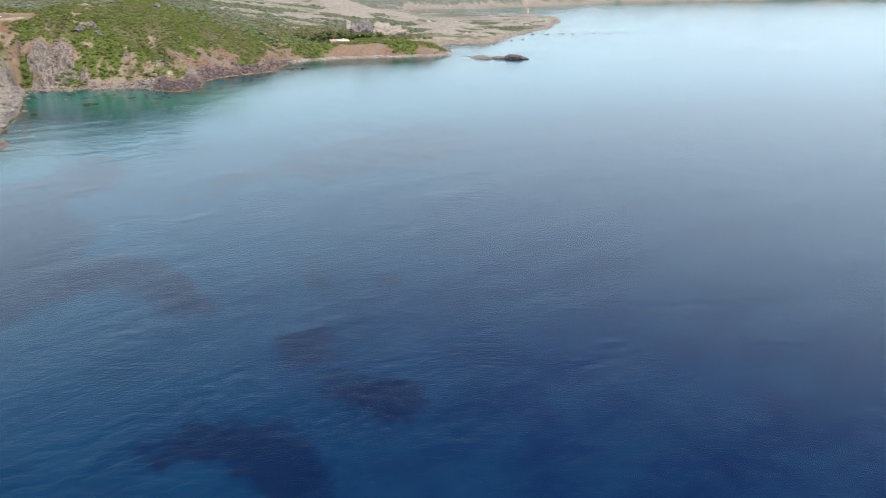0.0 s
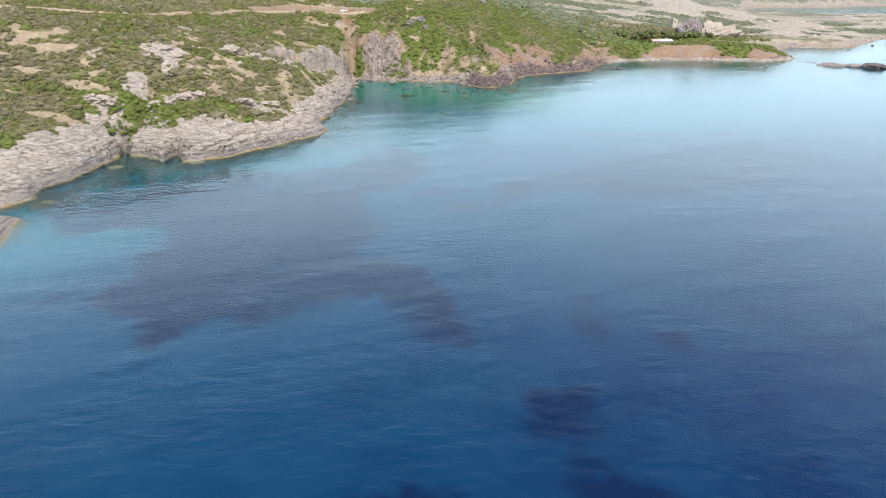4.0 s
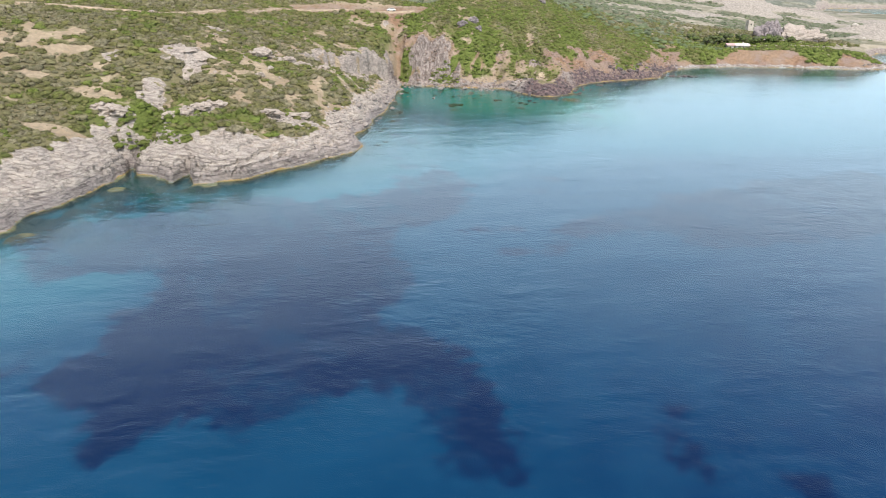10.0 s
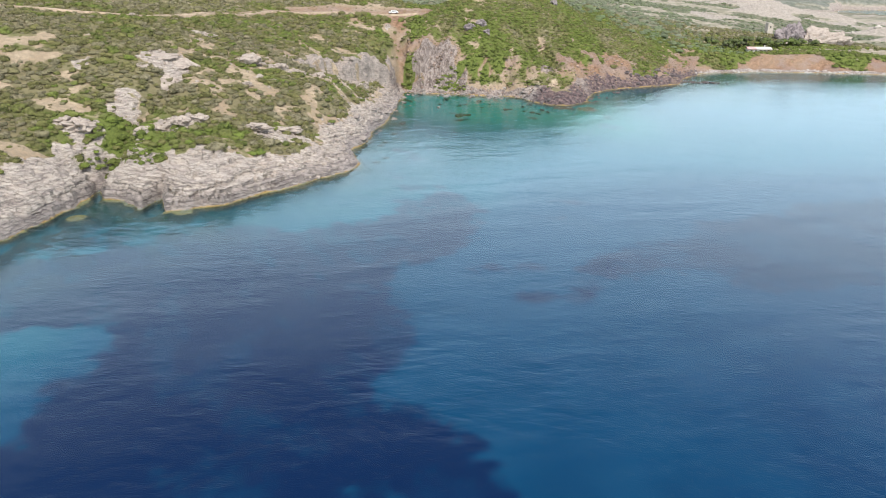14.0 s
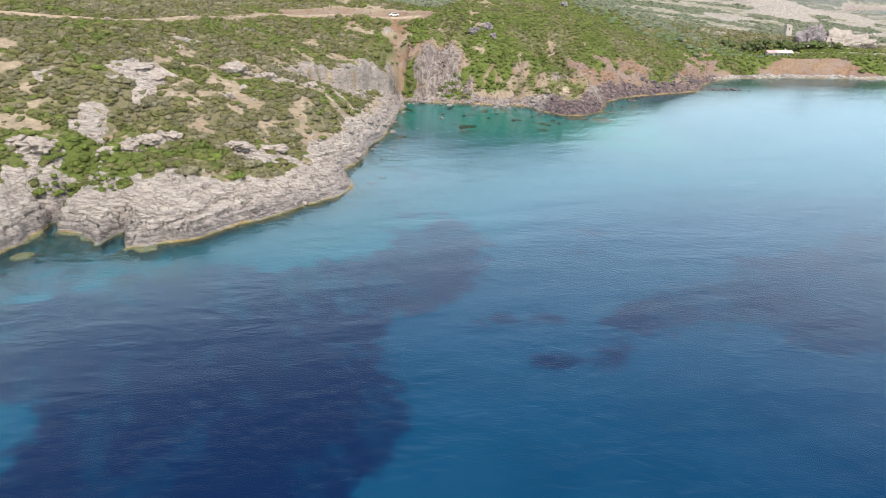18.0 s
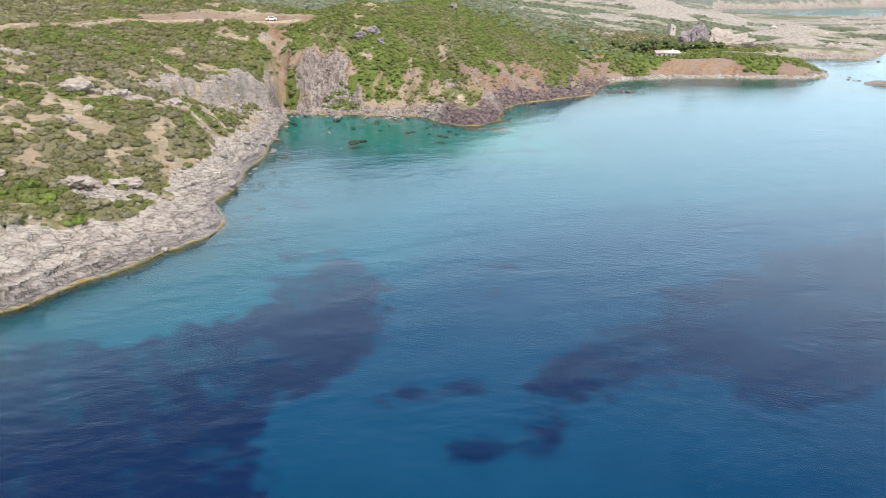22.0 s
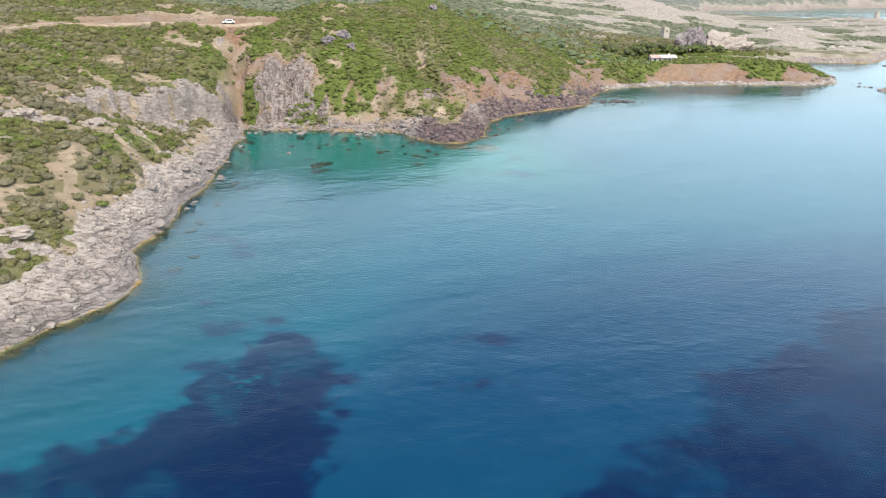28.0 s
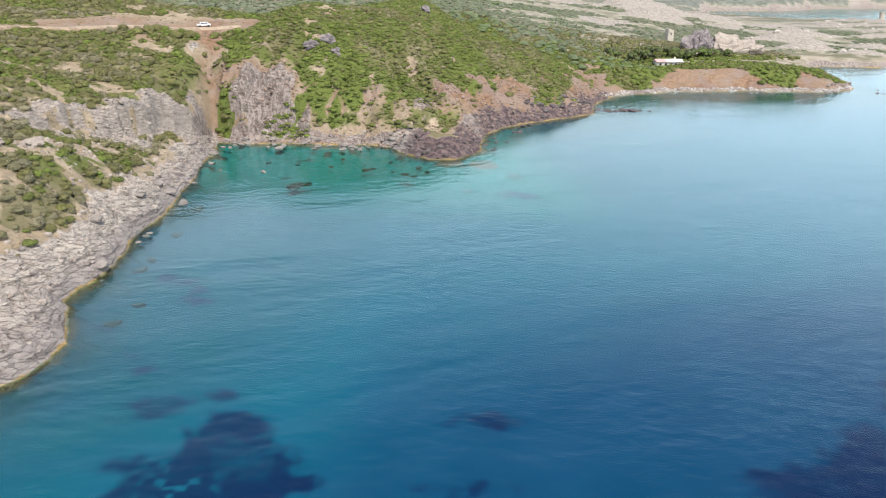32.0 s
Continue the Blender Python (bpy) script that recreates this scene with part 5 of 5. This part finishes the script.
# no hole is cut: a dark slab paints the opening's shade
part("dark_opening_slab", box(bmesh.new(), -0.4, 0.4, -2.02, -1.9, 3.6, 4.6), DARK_GLASS, tower)
fz = height_at(578, 916) + 1
round_tower = thing("coastal_tower", "round stone lookout tower on the far headland", "tower", pose(578, 916, fz - 1))
part("wall", tube(bmesh.new(), 0, 0, -8, 6, 2.9, 2.4, 24), TOWER_STONE, round_tower)
part("parapet", tube(bmesh.new(), 0, 0, 6, 7.0, 2.6, 2.6, 24), TOWER_STONE, round_tower)

# ---- trees by the house ----
BARK = plain("grey bark", (0.16, 0.12, 0.09), 0.95, 0.3, 4.0)
DEEP_LEAVES = leaf_material("dark tree leaves", (0.135, 0.145, 0.085), (0.125, 0.150, 0.060), (0.15, 0.20, 0.05), (0.05, 0.065, 0.026))


def tree(x, y, height, spread, seed, label):
    rn = np.random.default_rng(seed)
    ob = thing("tree", label, "tree", pose(x, y, height_at(x, y) - 0.1), "trees by the house")
    bm = bmesh.new()
    tube(bm, 0, 0, 0, height * 0.55, 0.22, 0.12, 8)
    for k in range(5):
        a, l = k * 1.26 + rn.uniform(0, 0.6), spread * 0.35
        made = bmesh.ops.create_cone(bm, cap_ends=True, segments=6, radius1=0.10, radius2=0.03, depth=l)["verts"]
        turn = Vector((math.cos(a), math.sin(a), 0.9)).to_track_quat("Z", "Y").to_matrix()
        bmesh.ops.rotate(bm, verts=made, matrix=turn)
        bmesh.ops.translate(bm, verts=made, vec=(math.cos(a) * l * 0.35, math.sin(a) * l * 0.35, height * 0.5 + l * 0.25))
    part("trunk", bm, BARK, ob)
    clumps = 14
    xs, ys = rn.normal(0, spread * 0.24, clumps), rn.normal(0, spread * 0.24, clumps)
    zs = height * 0.42 + rn.uniform(0, height * 0.42, clumps)
    crown = planted("crown", xs, ys, zs, rn.uniform(0.35, 0.6, clumps) * spread, rn.uniform(0, 1, clumps), MID_T, rn, DEEP_LEAVES, 0.9)
    crown.parent = ob
    return ob


for k, (x, y, h, w) in enumerate([(143, 503, 5.5, 5.5), (148, 508, 6.5, 6), (138, 509, 4.5, 5), (152, 512, 5, 6), (173, 508, 5, 6), (178, 512, 4.5, 6), (184, 511, 5, 7), (190, 514, 4.5, 6), (135, 514, 4, 5), (168, 514, 5.5, 7), (198, 516, 4, 5), (158, 515, 5.5, 6)]):
    tree(x, y, h, w, 900 + k, "dark green spreading tree beside the low house")

# ---- single bushes that stand out ----
BUSH = []
for k in range(6):
    tv, tf = shrub_template(rng, 60, 11, 0.07)
    ob = mesh_object("shrub", tv, tf, LEAVES)
    set_values(ob, "tint", np.full(len(tv), 0.1 + 0.14 * k))
    BUSH.append(ob)
count = 0
while count < 170:
    x, y = r3.uniform(-112, -36), r3.uniform(206, 372)
    here = (np.array([x]), np.array([y]))
    if sampled(D, *here)[0] < 6 or sampled(ROCK, *here)[0] > 0.75 or sampled(COVER, *here)[0] > 0.7:
        continue
    s = r3.uniform(1.0, 2.6)
    m = pose(x, y, height_at(x, y) - 0.06, 0, 0, r3.uniform(0, 360))
    if count < len(BUSH):
        ob = BUSH[count]
        ob.matrix_world = m
    else:
        ob = copy_thing(BUSH[count % len(BUSH)], m)
    ob.scale = (s, s * r3.uniform(0.85, 1.15), s * r3.uniform(0.6, 0.9))
    tagged(ob, "rounded olive-green shrub on the stony slope", "shrub", "shrubs on the stony slope")
    count += 1
for x, y, s in [(-57, 400, 5.0), (-55, 403, 4.5), (-46, 404, 5.0), (-49, 400, 5.0), (-46, 398, 3.0), (-40, 396, 2.4), (-38.5, 408, 3.4), (-37, 402, 2.2), (-31.5, 375.5, 3.6), (-33, 374, 3.0), (26, 382, 3.4), (30, 388, 3), (60, 398, 3.5), (84, 420, 3)]:
    ob = copy_thing(BUSH[3], pose(x, y, height_at(x, y) - 0.1, 0, 0, x * 11))
    ob.scale = (s, s * 0.9, s * 0.8)
    tagged(ob, "large round green shrub standing in bare soil", "shrub", "large lone shrubs")


# ---- loose stones ----
def strewn(name, label, box_, count, sizes, material, seed, inland=99, bare=False):
    rn = np.random.default_rng(seed)
    xs, ys = rn.uniform(box_[0], box_[1], count), rn.uniform(box_[2], box_[3], count)
    keep = (sampled(D, xs, ys) > 0.3) & (sampled(D, xs, ys) < inland) & ((sampled(ROCK, xs, ys) > 0.45 * rn.uniform(0, 1, count)) | bare) & (sampled(COVER, xs, ys) < 0.6)
    xs, ys = xs[keep], ys[keep]
    temps = []
    for k in range(6):
        me = stone_mesh("stone", material, seed * 10 + k, 6, 1, 0.75)
        tv = np.array([v.co[:] for v in me.vertices])
        tf = np.array([p.vertices[:] for p in me.polygons])
        temps.append((tv, tf))
        bpy.data.meshes.remove(me)
    size = rn.uniform(sizes[0], sizes[1], len(xs)) * rn.choice([0.6, 0.8, 1.0, 1.5], len(xs))
    ob = planted(name, xs, ys, ground_z(xs, ys) + 0.1, size, np.zeros(len(xs)), temps, rn, material, 1.0)
    ob.data.polygons.foreach_set("use_smooth", np.zeros(len(ob.data.polygons), bool))
    return tagged(ob, label, "stones", kind="stuff")


strewn("shore_stones", "broken grey stones strewn over the rocky shore", (-60, -26, 255, 368), 1600, (0.3, 0.8), GREY_STONE, 41)
strewn("ledge_stones", "pale broken stones on the rock ledges", (-112, -28, 160, 262), 700, (0.25, 0.7), PALE_STONE, 42)
strewn("beach_stones", "pale cobbles along the cove's pebble beach", (-36, 18, 336, 400), 3000, (0.3, 1.0), GREY_STONE, 43, 6)
strewn("dark_shore_stones", "dark purple-brown broken stones along the shore", (18, 112, 334, 450), 4000, (0.4, 1.3), DARK_STONE, 45, 8)
strewn("bay_cobbles", "white-grey cobbles along the eastern bay", (104, 240, 440, 478), 9000, (0.25, 0.75), WHITE_STONE, 44, 5.5)
strewn("slope_stones", "pale weathered stones strewn between the slope's shrubs", (-100, -36, 215, 360), 3600, (0.3, 1.0), PALE_STONE, 46)
SANDSTONE = stone_material("pale far sandstone", (0.36, 0.32, 0.275), (0.55, 0.50, 0.44))
strewn("plain_outcrops", "pale sandstone humps over the far rocky plain", (170, 640, 570, 1010), 900, (1.6, 4.0), SANDSTONE, 47)
strewn("platform_rocks", "bleached broken rock along the far shore", (240, 640, 520, 1010), 2200, (0.9, 2.2), SANDSTONE, 48, 30)
RUBBLE = stone_material("rusty brown rubble", (0.13, 0.092, 0.075), (0.34, 0.255, 0.205))
strewn("hill_rubble", "rusty brown rubble over the worn face of the hill", (-34, 112, 356, 470), 9000, (0.25, 1.1), RUBBLE, 49, 34, True)
strewn("bank_rubble", "pale broken blocks below the low cliff of the shore", (-64, -28, 296, 372), 900, (0.25, 0.9), PALE_STONE, 50, 30, True)
